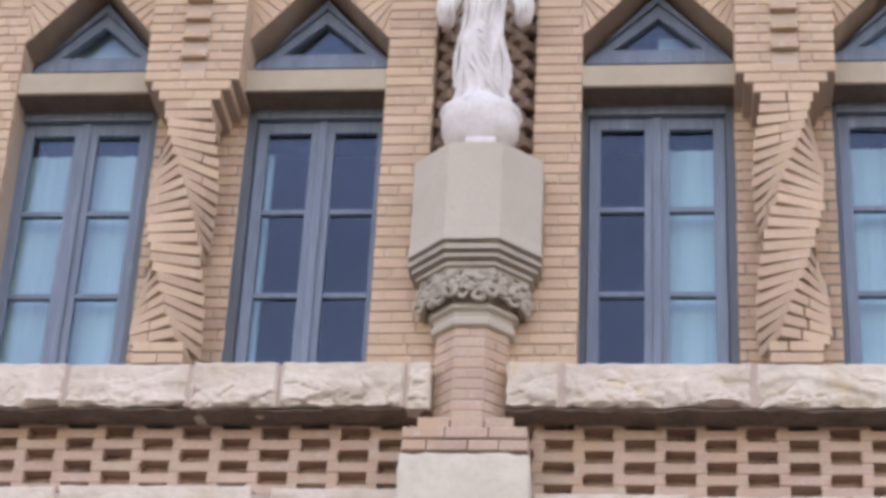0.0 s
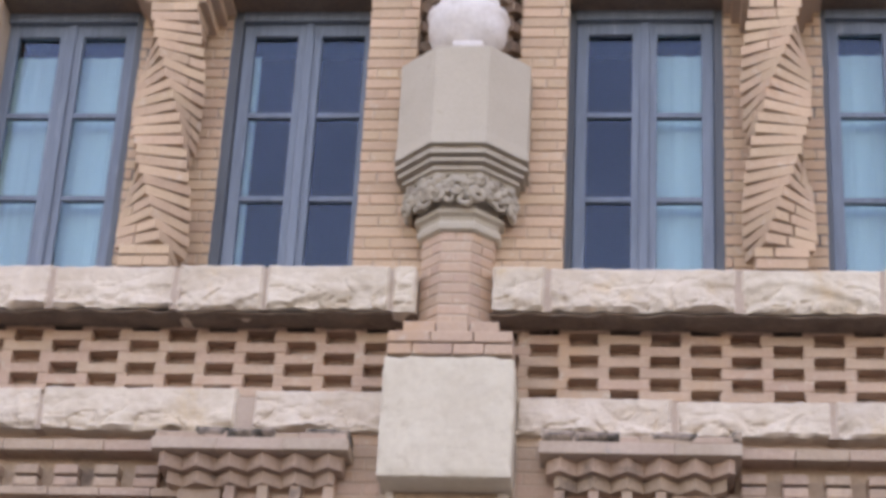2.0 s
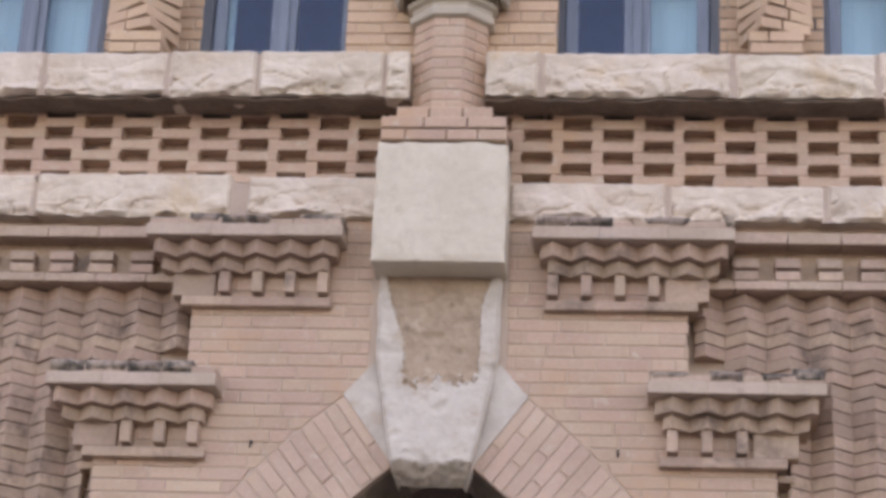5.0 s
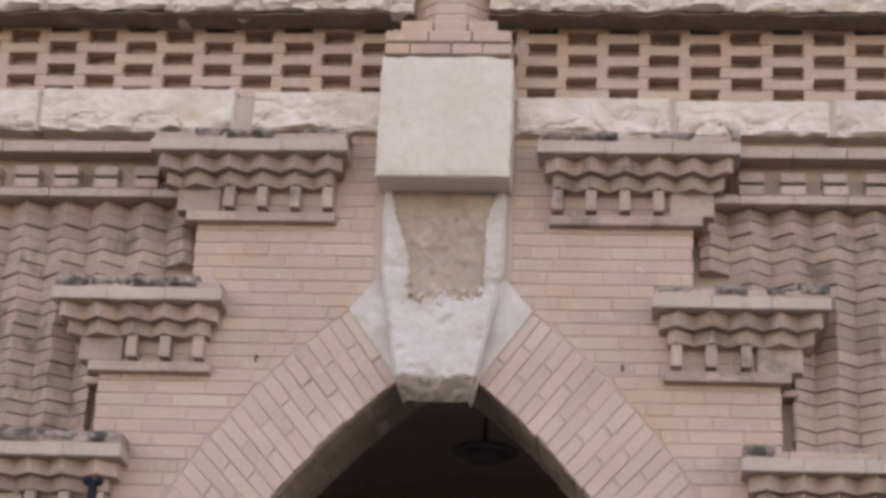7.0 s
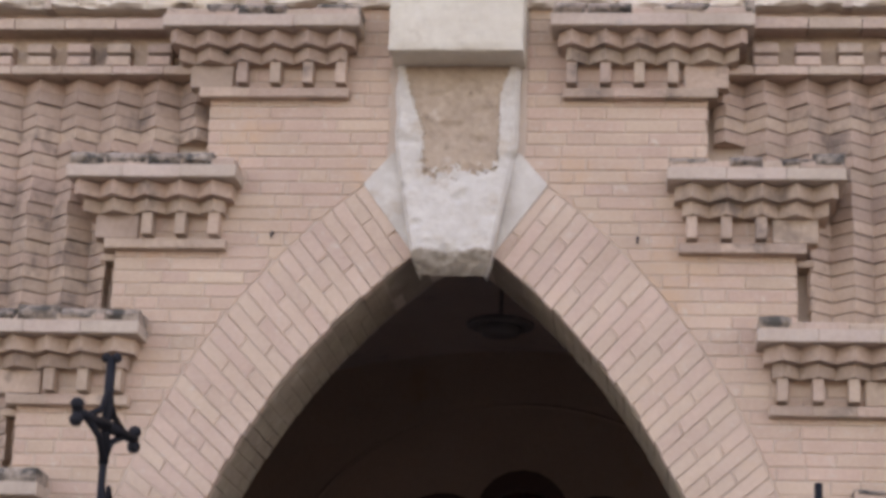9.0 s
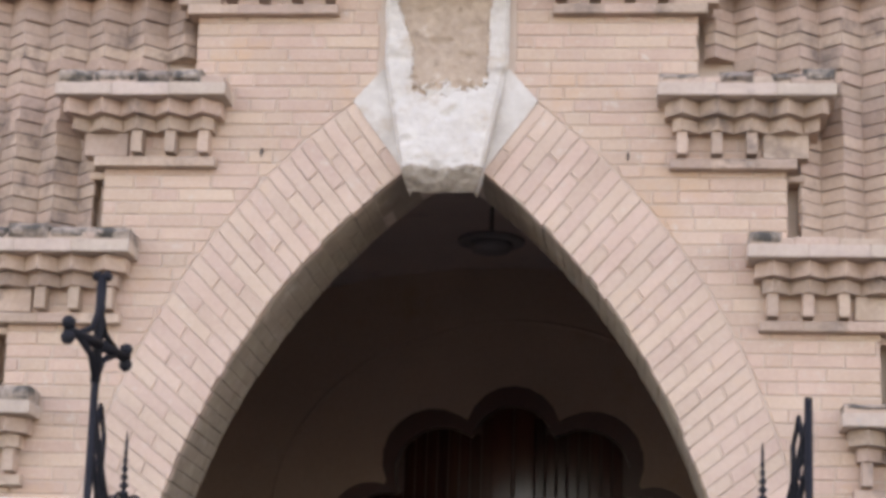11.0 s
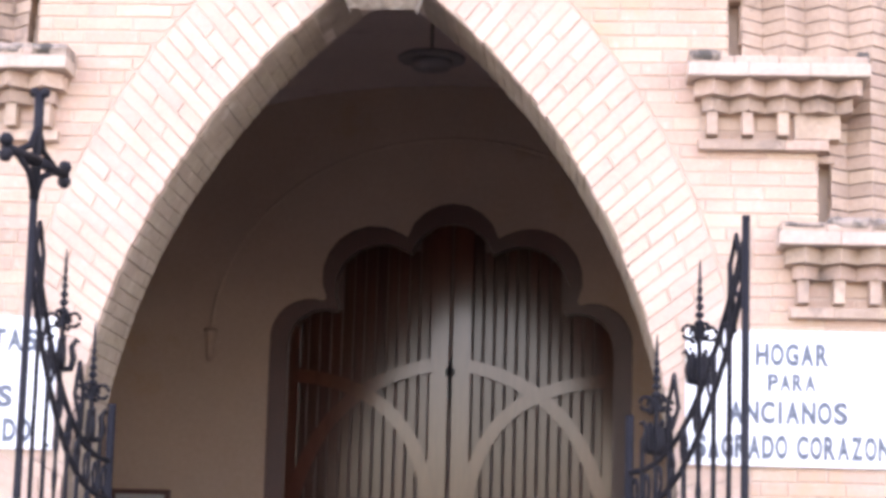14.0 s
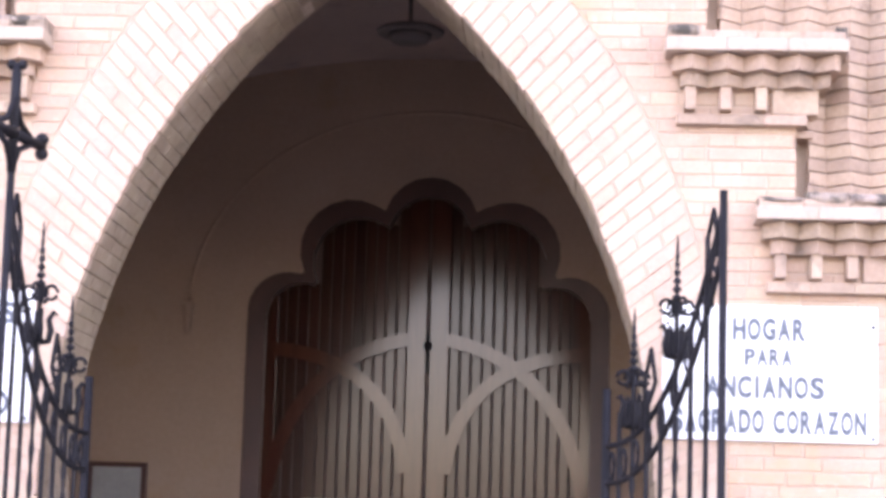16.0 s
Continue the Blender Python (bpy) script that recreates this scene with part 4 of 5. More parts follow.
for i in range(28):
    p, o = on_octagon((i + 0.5) / 17 if i < 17 else (i - 16) / 12)
    bm = bmesh.new()
    c0 = Vector((AX + p.x * 0.270, p.y * 0.270, 7.035 + 0.010 * (-1) ** i if i < 17 else 6.982))
    bmesh.ops.create_icosphere(bm, subdivisions=3, radius=1.0)
    for v in bm.verts:
        q = v.co.copy()
        r = 1 + 0.62 * noise.fractal(q * 1.7 + Vector((i * 3.1, 0, 0)), 0.8, 2.2, 4)
        side_ = Vector((-o.y, o.x, 0))
        v.co = c0 + side_ * q.x * 0.043 * r + Vector((o.x, o.y, 0)) * q.y * 0.030 * r + Vector((0, 0, q.z * 0.036 * r))
    part("carved_leaf", bm, CARVED, bracket, smooth=True)
for i in range(12):
    f = (i + 0.5) / 12
    p, o = on_octagon(f)
    s_ = 1 if i % 2 else -1
    big = (1.3 if i in (0, 1, 10, 11) else 1.0) * carve.uniform(0.75, 1.15)
    c0 = Vector((AX + p.x * 0.268, p.y * 0.268, 6.954 + carve.uniform(-0.012, 0.012)))
    side_, out_ = Vector((-o.y, o.x, 0)), Vector((o.x, o.y, 0))
    bm = bmesh.new()
    pts, rs = [], []
    for t in range(19):
        a = 1.9 + t * 0.42
        r = (0.040 * (1 - t / 24)) * big
        pts.append(c0 + side_ * s_ * r * math.cos(a) + Vector((0, 0, r * math.sin(a))) + out_ * (0.012 * t / 18 + carve.uniform(-0.002, 0.002)))
        rs.append((0.016 - 0.0004 * t) * big)
    tube(bm, pts, rs, 7)
    stem = [c0 + side_ * s_ * 0.02 + Vector((0, 0, 0.075)) - out_ * 0.015, c0 + side_ * s_ * -0.01 + Vector((0, 0, 0.055)), pts[0]]
    tube(bm, stem, [0.022, 0.020, 0.015], 7)
    for v in bm.verts:
        v.co += 0.012 * noise.noise_vector(v.co * 26)
    part("carved_scroll", bm, CARVED, bracket, smooth=True)
bm = bmesh.new()
octa_stack(bm, [(0.198, 6.79), (0.215, 6.80), (0.215, 6.83), (0.200, 6.85), (0.205, 6.87), (0.232, 6.885), (0.232, 6.905), (0.20, 6.91)])
part("neck_ring", bm, BLOCK_STONE, bracket, "octagonal stone neck moulding")
bm = bmesh.new()
octa_stack(bm, [(0.182, 6.25), (0.182, 6.795)])
shaft = part("shaft_core", bm, MORTAR, bracket)
for i in range(9):
    z = 6.262 + 0.0595 * i
    ring = octagon(0.188)[1:5]
    ring = [(ring[0][0], 0.0)] + ring + [(ring[-1][0], 0.0)]
    for k, (p, q) in enumerate(zip(ring, ring[1:])):
        p, q = Vector(p), Vector(q)
        mid = [0.0, 1.0] if (k + i) % 2 else [0.0, 0.45, 1.0]
        for f0, f1 in zip(mid, mid[1:]):
            a, b = p.lerp(q, f0), p.lerp(q, f1)
            l = (b - a).length
            if l < 0.03:
                continue
            ob = lay_brick(bracket, l - 0.005, 0.051, 0.05, BRICK, Matrix.Translation(((a.x + b.x) / 2, (a.y + b.y) / 2 + jitter(), z + 0.029)) @ Matrix.Rotation(math.atan2(b.y - a.y, b.x - a.x), 4, "Z"))
for z, w, y in ((6.200, 0.243, -0.235), (6.135, 0.312, -0.262), (6.070, 0.314, -0.256)):
    cuts = [-w, -w * 0.32, w * 0.38, w] if z > 6.1 else [-w, -w * 0.6, w * 0.05, w * 0.55, w]
    for a, b in zip(cuts, cuts[1:]):
        lay_brick(bracket, b - a - 0.006, 0.058, 0.4, BRICK, Matrix.Translation((AX + (a + b) / 2, y + jitter(), z + 0.0325)))
bm = bmesh.new()
box(bm, AX - 0.328, AX + 0.328, -0.25, 0.35, 5.427, 6.068)
bmesh.ops.subdivide_edges(bm, edges=list(bm.edges), cuts=30, use_grid_fill=True)
for v in bm.verts:
    p = v.co.copy()
    near = sorted((0.328 - abs(p.x - AX), p.y + 0.25, min(p.z - 5.427, 6.068 - p.z)))
    worn = max(0.0, 1 - near[1] / 0.035) * (0.006 + 0.020 * max(0.0, noise.noise(p * 9 + Vector((0, 0, 4)))))
    v.co.y += 0.8 * worn + 0.007 * noise.fractal(p * 6, 0.9, 2.1, 4) + 0.012 * max(0.0, noise.noise(p * 15) - 0.45)
    v.co.x = AX + (p.x - AX) * (1 - worn * 1.6) * (0.988 if p.z > 6.0 else 1.0) + 0.003 * noise.noise(p * 7)
    v.co.z += (worn * 0.8 if p.z < 5.7 else -worn * 0.8) + 0.002 * noise.noise(p * 11)
part("corbel_block", bm, BLOCK_WARM, bracket, "large plain beige stone block")

# statue on a globe, one plain mesh
bm = bmesh.new()
bmesh.ops.create_icosphere(bm, subdivisions=4, radius=0.211, matrix=Matrix.Translation((AX, -0.13, 8.035)))
for v in bm.verts:
    v.co += (v.co - Vector((AX, -0.13, 8.035))).normalized() * 0.012 * noise.fractal(v.co * 7, 0.9, 2.1, 3)
    hem = math.exp(-((v.co.z - 8.125) / 0.03) ** 2)
    v.co.x += (v.co.x - AX) * 0.20 * hem
def robe_ring(z):
    h = z - 8.17
    return 0.128 + 0.036 * max(0.0, 1 - h / 0.09) ** 1.5 + 0.012 * math.sin(h * 7) - 0.015 * max(0, h - 0.35)
rings = []
for j in range(64):
    z = 8.16 + 0.013 * j
    ring = []
    for i in range(80):
        a = 2 * math.pi * i / 80
        f = math.sin(a * 11 + 2.2 * math.sin(z * 4 + a)) * 0.006 + (1 - abs(math.sin(a * 2.5 - z * 4.5))) ** 1.5 * 0.026 - 0.008
        f += 0.018 * noise.noise(Vector((math.cos(a) * 2.2, math.sin(a) * 2.2, z * 3.3)))
        sash = 0.022 * math.exp(-((math.sin(a + 2.0) * 0.3 + (z - 8.5)) / 0.03) ** 2)
        r = robe_ring(z) + f + sash
        ring.append(bm.verts.new((AX - 0.005 + r * 1.0 * math.cos(a), -0.13 + r * 0.85 * math.sin(a), z)))
    rings.append(ring)
for p, q in zip(rings, rings[1:]):
    for i in range(80):
        bm.faces.new((p[i], p[(i + 1) % 80], q[(i + 1) % 80], q[i]))
bm.faces.new(rings[0][::-1])
bm.faces.new(rings[-1])
for s in (-1, 1):
    tube(bm, [(AX + s * 0.10, -0.13, 9.05), (AX + s * 0.185, -0.15, 8.93), (AX + s * 0.222, -0.17, 8.82), (AX + s * 0.215, -0.165, 8.74), (AX + s * 0.19, -0.15, 8.70)], [0.08, 0.075, 0.058, 0.05, 0.02], 16)
    for q in range(3):
        tube(bm, [(AX + s * (0.16 + 0.03 * q), -0.205, 8.90), (AX + s * (0.185 + 0.026 * q), -0.222, 8.80), (AX + s * (0.18 + 0.024 * q), -0.205, 8.715 + 0.012 * q)], [0.012, 0.016, 0.008], 8)
# folds of the robe, falling slantwise, and a knotted cord
for k, (a0, a1, z0, z1, w) in enumerate(((-150, -128, 8.92, 8.20, 0.013), (-118, -84, 8.50, 8.21, 0.015), (-92, -58, 8.52, 8.19, 0.013), (-88, -44, 8.55, 8.19, 0.015), (-58, -98, 9.0, 8.62, 0.012), (-48, -84, 8.98, 8.58, 0.012), (-40, -34, 8.85, 8.19, 0.012), (-168, -172, 8.66, 8.30, 0.020), (-176, -178, 8.62, 8.32, 0.022))):
    pts = []
    for q in range(14):
        f = q / 13
        a, z = radians(a0 + (a1 - a0) * f ** 1.3 + 4 * math.sin(q * 0.9 + k)), z0 + (z1 - z0) * f
        r = robe_ring(z) + 0.012
        pts.append((AX - 0.005 + r * math.cos(a), -0.13 + 0.85 * r * math.sin(a), z))
    tube(bm, pts, [0.72 * w * (0.35 + 0.65 * math.sin(math.pi * (q + 1) / 15)) for q in range(14)], 8)
tube(bm, [(AX - 0.02, -0.275, 8.66), (AX + 0.012, -0.288, 8.61), (AX - 0.015, -0.29, 8.585), (AX + 0.015, -0.292, 8.56), (AX - 0.005, -0.292, 8.52), (AX + 0.012, -0.29, 8.49)], [0.008, 0.012, 0.014, 0.012, 0.014, 0.006], 8)
bmesh.ops.create_icosphere(bm, subdivisions=3, radius=0.085, matrix=Matrix.Translation((AX, -0.14, 9.16)))
box(bm, AX - 0.06, AX + 0.10, -0.33, -0.2, 7.815, 7.86)
tagged(part("statue", bm, MARBLE, smooth=True), "weathered white marble robed statue standing on a globe", "statue")

# ---- the porch behind the arch ----
BACK = 5.4
bm = bmesh.new()
for x0, x1 in ((-3.0, -2.75), (2.75, 3.0)):
    box(bm, x0, x1, 0.62, BACK + 0.3, 0.0, 5.7)
porch = tagged(part("wall_porch_side", bm, PLASTER), "ochre plastered side walls of the porch", "wall", kind="structure")


def lobed(s=1.0):
    """Outline of the lobed door head, from the left foot to the right foot."""
    pts = [(-1.26 * s, 0.0), (-1.26 * s, 3.36)]
    for cx, cz, r, a0, a1 in ((-0.98, 3.42, 0.28, 190, 72), (-0.55, 3.86, 0.36, 205, 62), (0.0, 4.06, 0.33, 165, 15), (0.55, 3.86, 0.36, 118, -25), (0.98, 3.42, 0.28, 108, -10)):
        for k in range(9):
            a = radians(a0 + (a1 - a0) * k / 8)
            pts.append(((cx + r * math.cos(a)) * s, 3.0 + (cz + r * math.sin(a) - 3.0) * s))
    pts += [(1.26 * s, 3.36), (1.26 * s, 0.0)]
    return [(0.03 + x, z) for x, z in pts]


head = lobed(1.03)
half = len(head) // 2
bm = bmesh.new()
prism(bm, [(-2.9, 0.0)] + head[:half + 1] + [(head[half][0], 5.7), (-2.9, 5.7)], BACK, BACK + 0.3)
prism(bm, head[half:] + [(2.9, 0.0), (2.9, 5.7), (head[half][0], 5.7)], BACK, BACK + 0.3)
tagged(part("wall_porch_back", bm, PLASTER), "ochre plastered porch wall round the lobed doorway", "wall", kind="structure")
bm = bmesh.new()
for i in range(24):
    a0, a1 = math.pi * i / 24, math.pi * (i + 1) / 24
    def vault(a, r):
        return (2.85 * math.cos(a) * r, 3.95 + 1.35 * math.sin(a) * r)
    prism(bm, [vault(a0, 1.0), vault(a1, 1.0), vault(a1, 1.12), vault(a0, 1.12)], 0.62, BACK + 0.1)
tagged(part("ceiling", bm, VAULT), "shallow plastered barrel vault of the porch", "ceiling", kind="structure")
bm = bmesh.new()
box(bm, -3.2, 3.2, 0.62, BACK + 0.6, 5.5, 5.75)
tagged(part("slab_over_porch", bm, PLASTER), "floor slab over the porch", "slab", kind="structure")
bm = bmesh.new()
arc = [(-1.72 + 0.0, 3.45)] + [(-1.72 + 1.72 * (1 - math.cos(radians(a))), 3.45 + 1.45 * math.sin(radians(a))) for a in range(5, 91, 5)]
arc += [(-x, z) for x, z in reversed(arc[:-1])]
tube(bm, [(x + 0.03, BACK + 0.014, z) for x, z in arc], 0.02, 8)
tagged(part("vault_rib", bm, PLASTER, smooth=True), "slender plaster rib on the porch wall", "rib", kind="structure")
for s in (-1, 1):
    bm = bmesh.new()
    lathe(bm, [(0.012, -0.20), (0.03, -0.16), (0.034, -0.06), (0.045, 0.0), (0.05, 0.03)], (0.03 + s * 1.72, BACK - 0.03, 3.45), 14)
    tagged(part("corbel", bm, PLASTER, smooth=True), "small plaster corbel under a rib", "corbel", kind="structure")

# door
door = empty("door_1", (0.03, BACK + 0.1, 0), label="dark stained double door with lobed head and interlaced arched ribs", category="door", kind="structure")
o, i_ = lobed(1.03), lobed(0.925)
bm = bmesh.new()
for k in range(len(o) - 1):
    prism(bm, [o[k], o[k + 1], i_[k + 1], i_[k]], BACK + 0.02, BACK + 0.2)
part("door_frame", bm, DOOR_RED, door, "red-brown lobed wooden frame")
bm = bmesh.new()
prism(bm, lobed(0.99)[: len(o) // 2 + 1] + [(0.03, 0.0)], BACK + 0.13, BACK + 0.16)
prism(bm, [(0.03, 0.0)] + lobed(0.99)[len(o) // 2:], BACK + 0.13, BACK + 0.16)
part("door_backing", bm, DOOR_RED, door)


def door_top(x):
    x = abs(x - 0.03)
    pts = [(p - 0.03, z) for p, z in lobed(0.95)]
    best = 3.2
    for (a, za), (b, zb) in zip(pts, pts[1:]):
        if a <= x <= b and b > a:
            best = max(best, za + (zb - za) * (x - a) / (b - a))
    return best


for s in (-1, 1):
    leaf = empty("door_leaf", (0.03, BACK + 0.1, 0))
    leaf.parent = door
    leaf.location = (0, 0, 0)
    def on_leaf(name, bm, mat, label=""):
        ob = part(name, bm, mat, None, label)
        ob.parent = leaf
        ob.location = (-0.03, -BACK - 0.1, 0)
        return ob
    for k in range(12):
        x0 = 0.155 + 0.0795 * k
        x1 = x0 + 0.071
        bm = bmesh.new()
        z1 = min(door_top(0.03 + x0), door_top(0.03 + x1))
        soft_box(bm, *sorted((0.03 + s * x0, 0.03 + s * x1)), BACK + 0.105, BACK + 0.135, 0.05, z1, 0.008)
        on_leaf("plank", bm, DOOR_PLANK)
    for x0, x1 in ((0.006, 0.155), (1.085, 1.20)):
        bm = bmesh.new()
        soft_box(bm, *sorted((0.03 + s * x0, 0.03 + s * x1)), BACK + 0.075, BACK + 0.135, 0.03, door_top(0.03 + (x0 + x1) / 2), 0.010)
        on_leaf("stile", bm, DOOR_WOOD)
    def rib(points, proud=0.0):
        bm = bmesh.new()
        n = 20
        def curve(t):
            a, b, c = points
            return Vector(a) * (1 - t) ** 2 + Vector(b) * 2 * t * (1 - t) + Vector(c) * t * t
        w = 0.049
        line = []
        for k in range(n + 1):
            t = k / n
            d = (curve(min(t + 0.01, 1)) - curve(max(t - 0.01, 0))).normalized()
            nrm = Vector((-d.y, d.x)) * w
            line.append((curve(t) + nrm, curve(t) - nrm))
        for (a, b), (c, d) in zip(line, line[1:]):
            prism(bm, [(0.03 + s * q.x, q.y) for q in (a, c, d, b)], BACK + 0.055 - proud, BACK + 0.12)
        bmesh.ops.remove_doubles(bm, verts=bm.verts, dist=0.0005)
        on_leaf("arched_rib", bm, DOOR_WOOD)
    rib(((0.13, 3.26), (0.98, 3.10), (1.12, 2.15)))
    rib(((1.12, 3.17), (0.24, 3.12), (0.14, 2.30)), 0.006)
bm = bmesh.new()
tube(bm, [(0.03, BACK + 0.06, 3.30), (0.03, BACK + 0.06, 3.02)], 0.012, 8)
soft_box(bm, 0.0, 0.06, BACK + 0.045, BACK + 0.08, 3.19, 3.24, 0.006)
part("bolt", bm, IRON, door, "iron bolt on the meeting stiles", smooth=False)
bm = bmesh.new()
soft_box(bm, -0.83, -0.53, BACK + 0.05, BACK + 0.09, 2.02, 2.105, 0.006)
part("letter_plate", bm, PAPER, door, "pale plate on the door")

# lamp under the vault
lamp = empty("ceiling_lamp", (0.045, 2.7, 4.8), label="dark round iron lamp hanging under the vault, unlit", category="lamp")
bm = bmesh.new()
lathe(bm, [(0.03, 0.05), (0.18, 0.035), (0.205, 0.02), (0.20, 0.0), (0.185, 0.0)], (0.045, 2.7, 4.80), 28)
part("hood", bm, LAMP_METAL, lamp, smooth=True)
bm = bmesh.new()
lathe(bm, [(0.04, -0.055), (0.11, -0.05), (0.13, -0.02), (0.13, 0.005)], (0.045, 2.7, 4.80), 24)
part("bowl", bm, LAMP_METAL, lamp, smooth=True)
bm = bmesh.new()
tube(bm, [(0.045, 2.7, 4.84), (0.045, 2.7, 5.30)], 0.012, 8)
part("rod", bm, LAMP_METAL, lamp)

# notice board on the porch wall
board = empty("notice_board", (-2.11, BACK, 1.9), label="framed notice board on the ochre porch wall", category="notice board")
bm = bmesh.new()
box(bm, -2.32, -1.97, BACK - 0.03, BACK - 0.015, 1.55, 2.29)
part("sheet", bm, PAPER, board)
for x0, x1, z0, z1 in ((-2.36, -1.93, 2.29, 2.325), (-2.36, -1.93, 1.52, 1.55), (-2.36, -2.32, 1.55, 2.29), (-1.97, -1.93, 1.55, 2.29)):
    bm = bmesh.new()
    soft_box(bm, x0, x1, BACK - 0.045, BACK - 0.001, z0, z1, 0.004)
    part("frame", bm, DOOR_RED, board)

# ---- signs ----
def glyph(ch):
    """One heavy capital as a mesh."""
    cu = bpy.data.curves.new("letter", "FONT")
    cu.body, cu.extrude, cu.offset = ch, 0.001, 0.050
    tmp = bpy.data.objects.new("letter", cu)
    scene.collection.objects.link(tmp)
    bpy.context.view_layer.update()
    me = bpy.data.meshes.new_from_object(tmp.evaluated_get(bpy.context.evaluated_depsgraph_get()))
    bpy.data.objects.remove(tmp)
    return me


def sign(name, x0, x1, z0, z1, lines, label):
    s = empty(name, ((x0 + x1) / 2, 0, z0), label=label, category="sign")
    bm = bmesh.new()
    soft_box(bm, x0, x1, -0.022, -0.006, z0, z1, 0.004)
    part("panel", bm, WHITE_SIGN, s, "white panel")
    for x in (x0 + 0.02, x1 - 0.02):
        for z in (z0 + 0.02, z1 - 0.09):
            bm = bmesh.new()
            lathe(bm, [(0.009, 0.0), (0.009, 0.004), (0.004, 0.007)], (0, 0, 0), 10)
            bmesh.ops.transform(bm, matrix=pose(x, -0.022, z, 90), verts=bm.verts)
            part("screw", bm, IRON, s)
    for text, xa, xb, za, zb in lines:
        slots = sum(0.55 if ch in " I" else 1.0 for ch in text)
        cell, x = (xb - xa) / slots, xa
        for ch in text:
            wide = cell * (0.55 if ch in " I" else 1.0)
            if ch != " ":
                me = glyph(ch)
                xs, ys = [v.co.x for v in me.vertices], [v.co.y for v in me.vertices]
                bx, by = min(xs), min(ys)
                fx = (wide * (0.46 if ch == "I" else 0.90)) / (max(xs) - bx)
                fy = (zb - za) / (max(ys) - by)
                off = x + wide * (0.27 if ch == "I" else 0.05)
                for v in me.vertices:
                    v.co = (off + (v.co.x - bx) * fx, -0.024 - v.co.z, za + (v.co.y - by) * fy)
                me.materials.clear()
                me.materials.append(LETTER)
                ob = new("letter", me)
                ob.parent = s
                ob.location = -Vector(s.location)
            x += wide


sign("wall_sign", 1.462, 2.437, 2.242, 2.862, [("HOGAR", 1.775, 2.115, 2.70, 2.805), ("PARA", 1.83, 2.055, 2.585, 2.665), ("ANCIANOS", 1.655, 2.20, 2.435, 2.54), ("SAGRADO CORAZON", 1.50, 2.39, 2.275, 2.385)], "white sign with slate-blue capitals on the brick wall")
sign("wall_sign", -2.437, -1.462, 2.242, 2.862, [("NITAS", -1.90, -1.545, 2.70, 2.805), ("OS", -1.86, -1.735, 2.585, 2.665), ("NOS", -1.90, -1.655, 2.435, 2.54), ("DO", -1.70, -1.56, 2.275, 2.385)], "white sign with slate-blue capitals beside the gate")

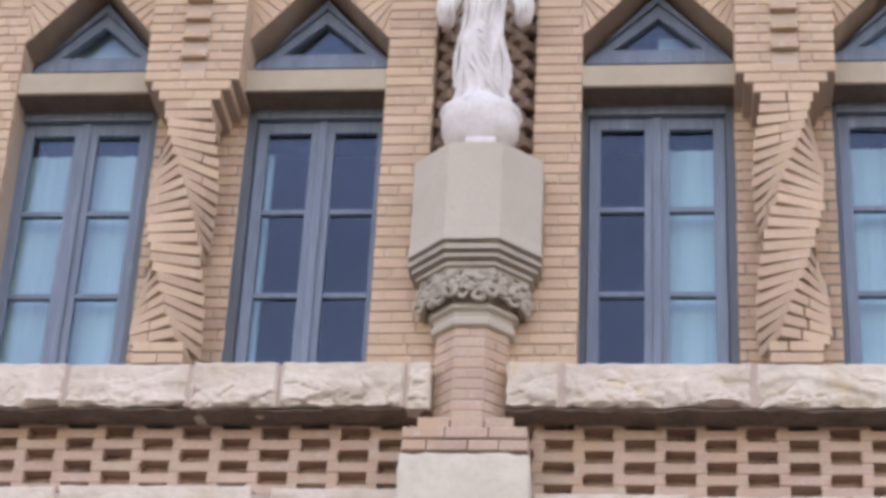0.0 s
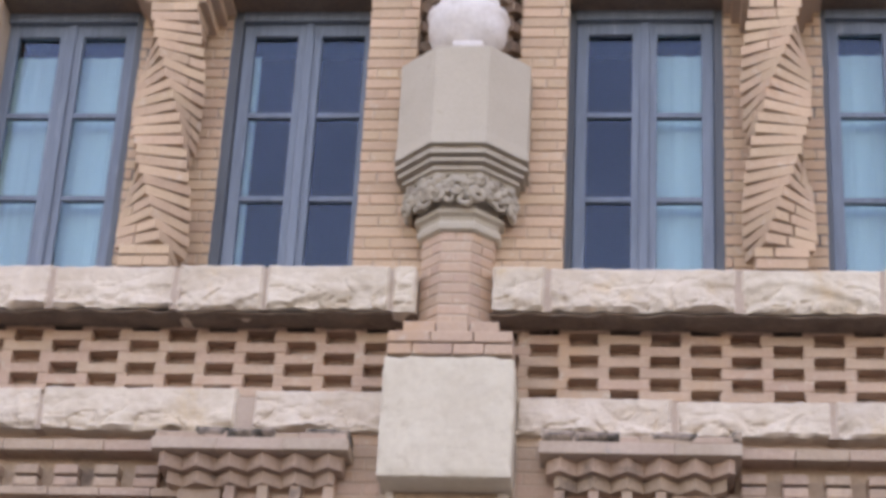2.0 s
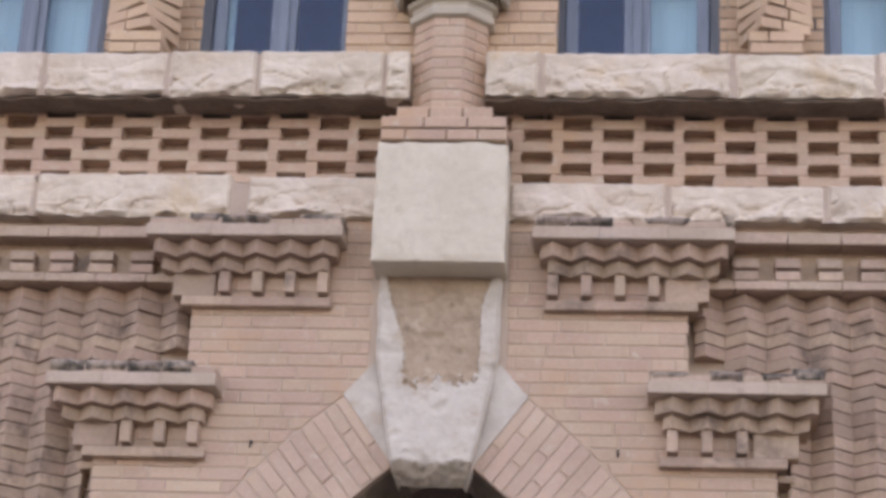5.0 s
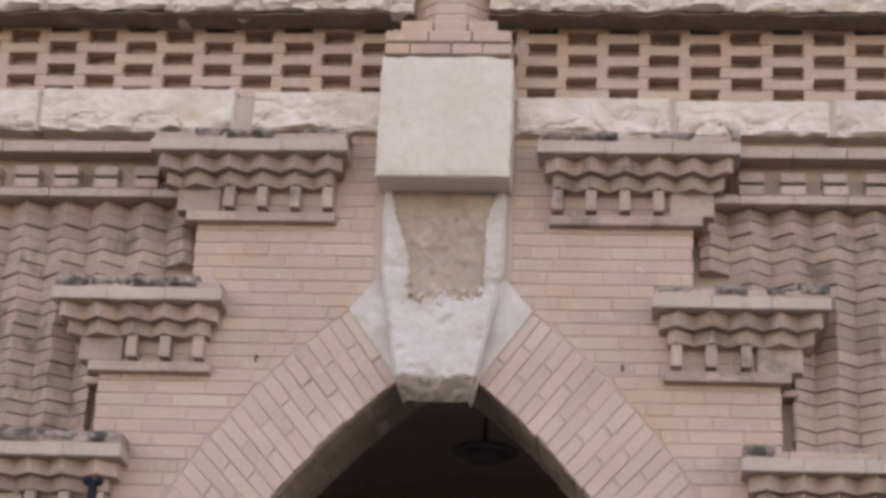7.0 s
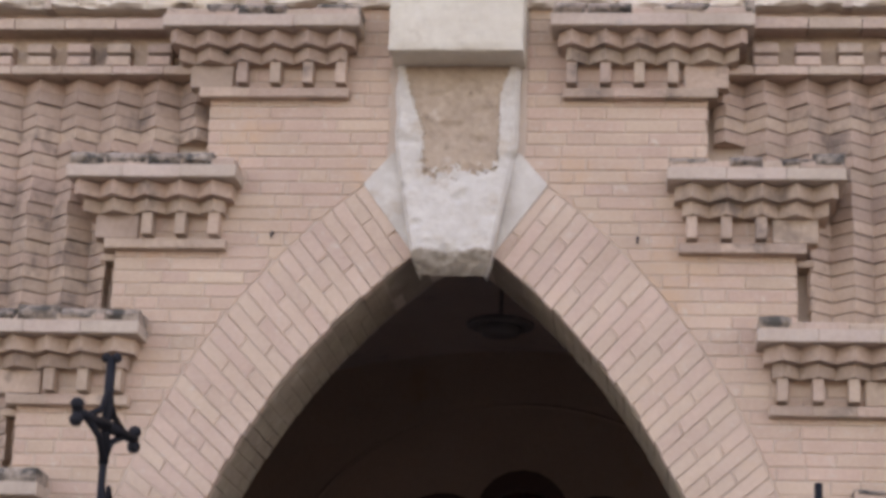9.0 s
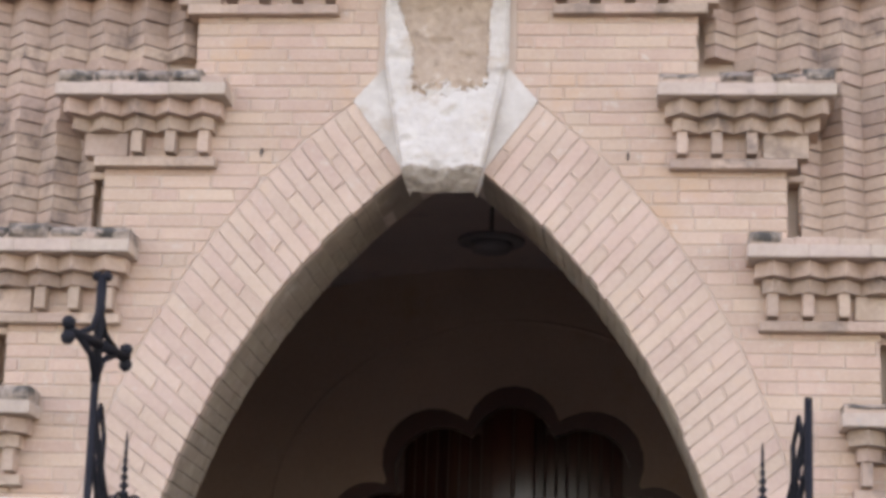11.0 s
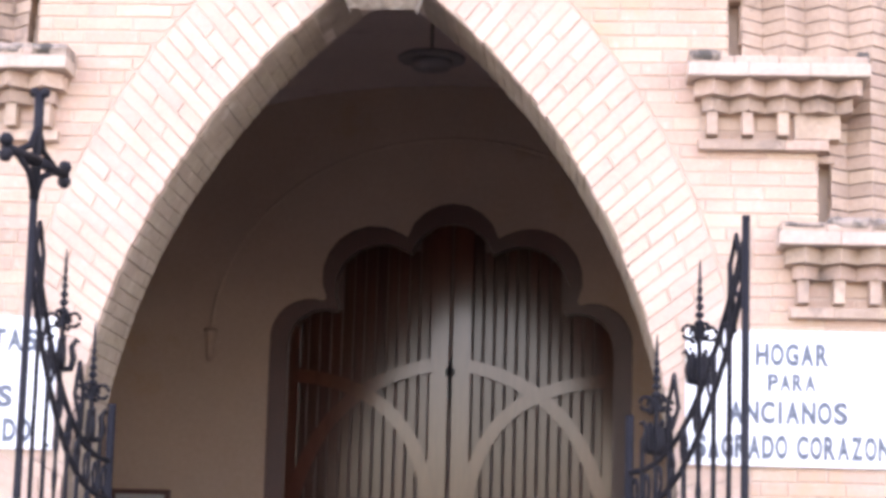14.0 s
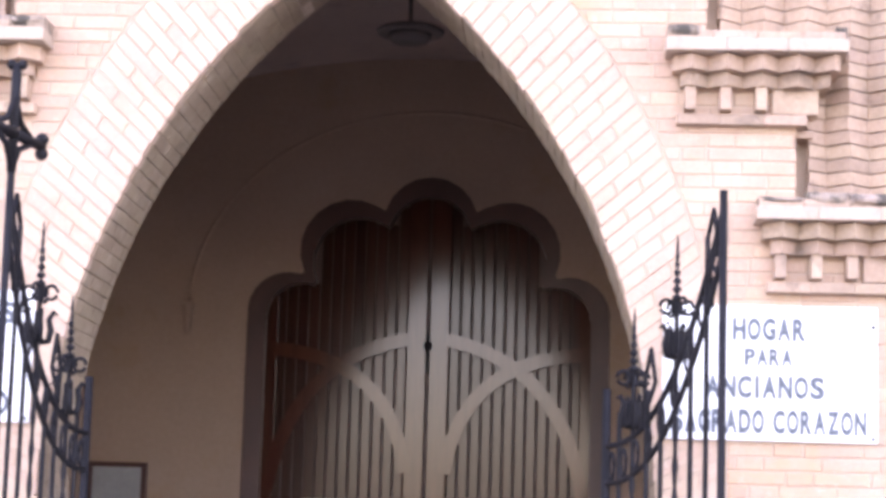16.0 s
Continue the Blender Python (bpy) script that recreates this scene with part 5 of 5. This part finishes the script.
# ---- wrought-iron gate leaves, swung open towards the street ----
def gate(hinge, free, tall, cross):
    """A leaf from its hinge foot to its free foot; tall: the free post's top."""
    h, f = Vector(hinge), Vector(free)
    g = empty("gate_leaf", (h.x, h.y, 0), label="open wrought-iron gate leaf with spikes" + (" and a cross" if cross else " and a plain post"), category="gate", group="gate leaves")
    way = f - h
    L = way.length
    u = way.normalized()
    def at(d, z):
        p = h + u * d
        return Vector((p.x, p.y, z))
    def rail(d):
        """Height of the upper curved rail along the leaf."""
        q = d / L
        return 2.20 + 0.95 * q ** 2.4
    def put(name, bm, label="", parent=g, smooth=True):
        return part(name, bm, IRON, parent, label, smooth)
    for d, top in ((0.0, 2.46), (L, tall)):
        bm = bmesh.new()
        tube(bm, [at(d, 0.04), at(d, top)], 0.017 if d else 0.02, 8)
        put("post", bm)
    for drop in (0.0, 0.17):
        bm = bmesh.new()
        tube(bm, [at(L * k / 24, rail(L * k / 24) - drop - 0.02 * (k / 24)) for k in range(25)], 0.0135, 6)
        put("curved_rail", bm)
    for z in (0.15, 1.15):
        bm = bmesh.new()
        tube(bm, [at(0, z), at(L, z)], 0.014, 6)
        put("cross_rail", bm)
    n = 8
    for k in range(1, n):
        d = L * k / n
        bm = bmesh.new()
        spike = k in (2, 5)
        top = rail(d) + (0.30 if spike else 0.14)
        if k % 2 == 0 and not spike:
            top = rail(d)
        pts, rs = [], []
        m = 60
        for j in range(m + 1):
            z = 0.1 + (top - 0.1) * j / m
            pts.append(at(d, z))
            rs.append(0.0115 + (0.004 * math.sin(j * 1.9) if spike and z < rail(d) - 0.2 else 0))
        tube(bm, pts, rs, 6)
        put("bar", bm)
        if spike:
            bm = bmesh.new()
            beads = []
            for j in range(7):
                r = 0.022 * (1 - j / 8.5)
                zc = j * 0.036
                beads += [(0.006, zc), (r, zc + 0.010), (r, zc + 0.022), (0.006, zc + 0.034)]
            beads.append((0.002, 0.29))
            lathe(bm, beads, at(d, top - 0.02), 10)
            put("beaded_spike", bm)
            for s in (-1, 1):
                bm = bmesh.new()
                c = at(d, top - 0.045)
                tube(bm, [c + Vector((u.x * s * (0.055 + 0.036 * math.cos(a)), u.y * s * (0.055 + 0.036 * math.cos(a)), 0.036 * math.sin(a))) for a in [0.45 * q for q in range(14)]], 0.008, 6)
                put("ring_scroll", bm)
                bm = bmesh.new()
                side = Vector((-u.y, u.x, 0)) * s
                tube(bm, [c + side * (0.05 + 0.03 * math.cos(a)) + Vector((0, 0, 0.03 * math.sin(a))) for a in [0.45 * q for q in range(14)]], 0.008, 6)
                put("ring_scroll", bm)
            for q in range(4):
                a = q * math.pi / 2 + 0.4
                bm = bmesh.new()
                o = Vector((math.cos(a), math.sin(a), 0))
                c = at(d, top - 0.26)
                tube(bm, [c + o * r + Vector((0, 0, z)) for r, z in ((0.012, 0.0), (0.045, 0.005), (0.055, 0.05), (0.045, 0.10), (0.065, 0.135), (0.08, 0.12))], [0.014, 0.016, 0.016, 0.014, 0.010, 0.006], 6)
                put("iron_leaf", bm)
    for k in range(9):
        d = L * (k + 0.5) / 9
        z = rail(d) - 0.095
        bm = bmesh.new()
        tube(bm, [at(d + 0.028 * math.cos(a), z + 0.062 * math.sin(a)) for a in [2 * math.pi * q / 12 for q in range(13)]], 0.008, 6)
        put("oval_ring", bm)
    for d in (L * 0.915, L * 0.40):
        bm = bmesh.new()
        z = rail(d) - (0.13 if d > L / 2 else 0.0)
        bend = [(0.0, -0.16), (-0.02, 0.0), (0.055, 0.10), (0.01, 0.25), (-0.05, 0.12), (-0.045, -0.05)]
        tube(bm, [at(d + a, z + b + 0.05) for a, b in bend], 0.011, 6)
        put("angular_loop", bm)
    if cross:
        c = at(L, tall + 0.105)
        bm = bmesh.new()
        tube(bm, [at(L, tall - 0.06), at(L, tall + 0.405)], 0.022, 8)
        for s in (-1, 1):
            tip = Vector((-0.052, -0.29, 0.0)) * s
            tube(bm, [c, c + tip * 0.5, c + tip], [0.03, 0.022, 0.024], 8)
            for dz in (0.16, -0.16):
                tube(bm, [c + Vector((0, 0, dz)), c + tip * 0.22 + Vector((0, 0, dz * 0.35)), c + tip * 0.7], 0.015, 6)
            for dz in (-0.032, 0.032):
                bmesh.ops.create_icosphere(bm, subdivisions=2, radius=0.03, matrix=Matrix.Translation(c + tip + Vector((0, 0, dz))))
        for s in (-1, 1):
            bmesh.ops.create_icosphere(bm, subdivisions=2, radius=0.023, matrix=Matrix.Translation(c + Vector((s * 0.022, 0, 0.295))))
        put("cross", bm, "iron cross with curled ends")


gate((-1.185, -0.03), (-1.322, -1.12), 3.28, True)
gate((1.21, -0.03), (1.657, -1.08), 3.205, False)

# iron pins left in the brickwork over the arch
for x, z in ((-0.87, 4.565), (0.895, 4.55)):
    bm = bmesh.new()
    tube(bm, [(x, 0.02, z + 0.012), (x, -0.03, z + 0.010), (x, -0.036, z - 0.022)], 0.006, 6)
    tagged(part("wall_pin", bm, IRON), "small rusty iron pin in the brick wall", "pin")
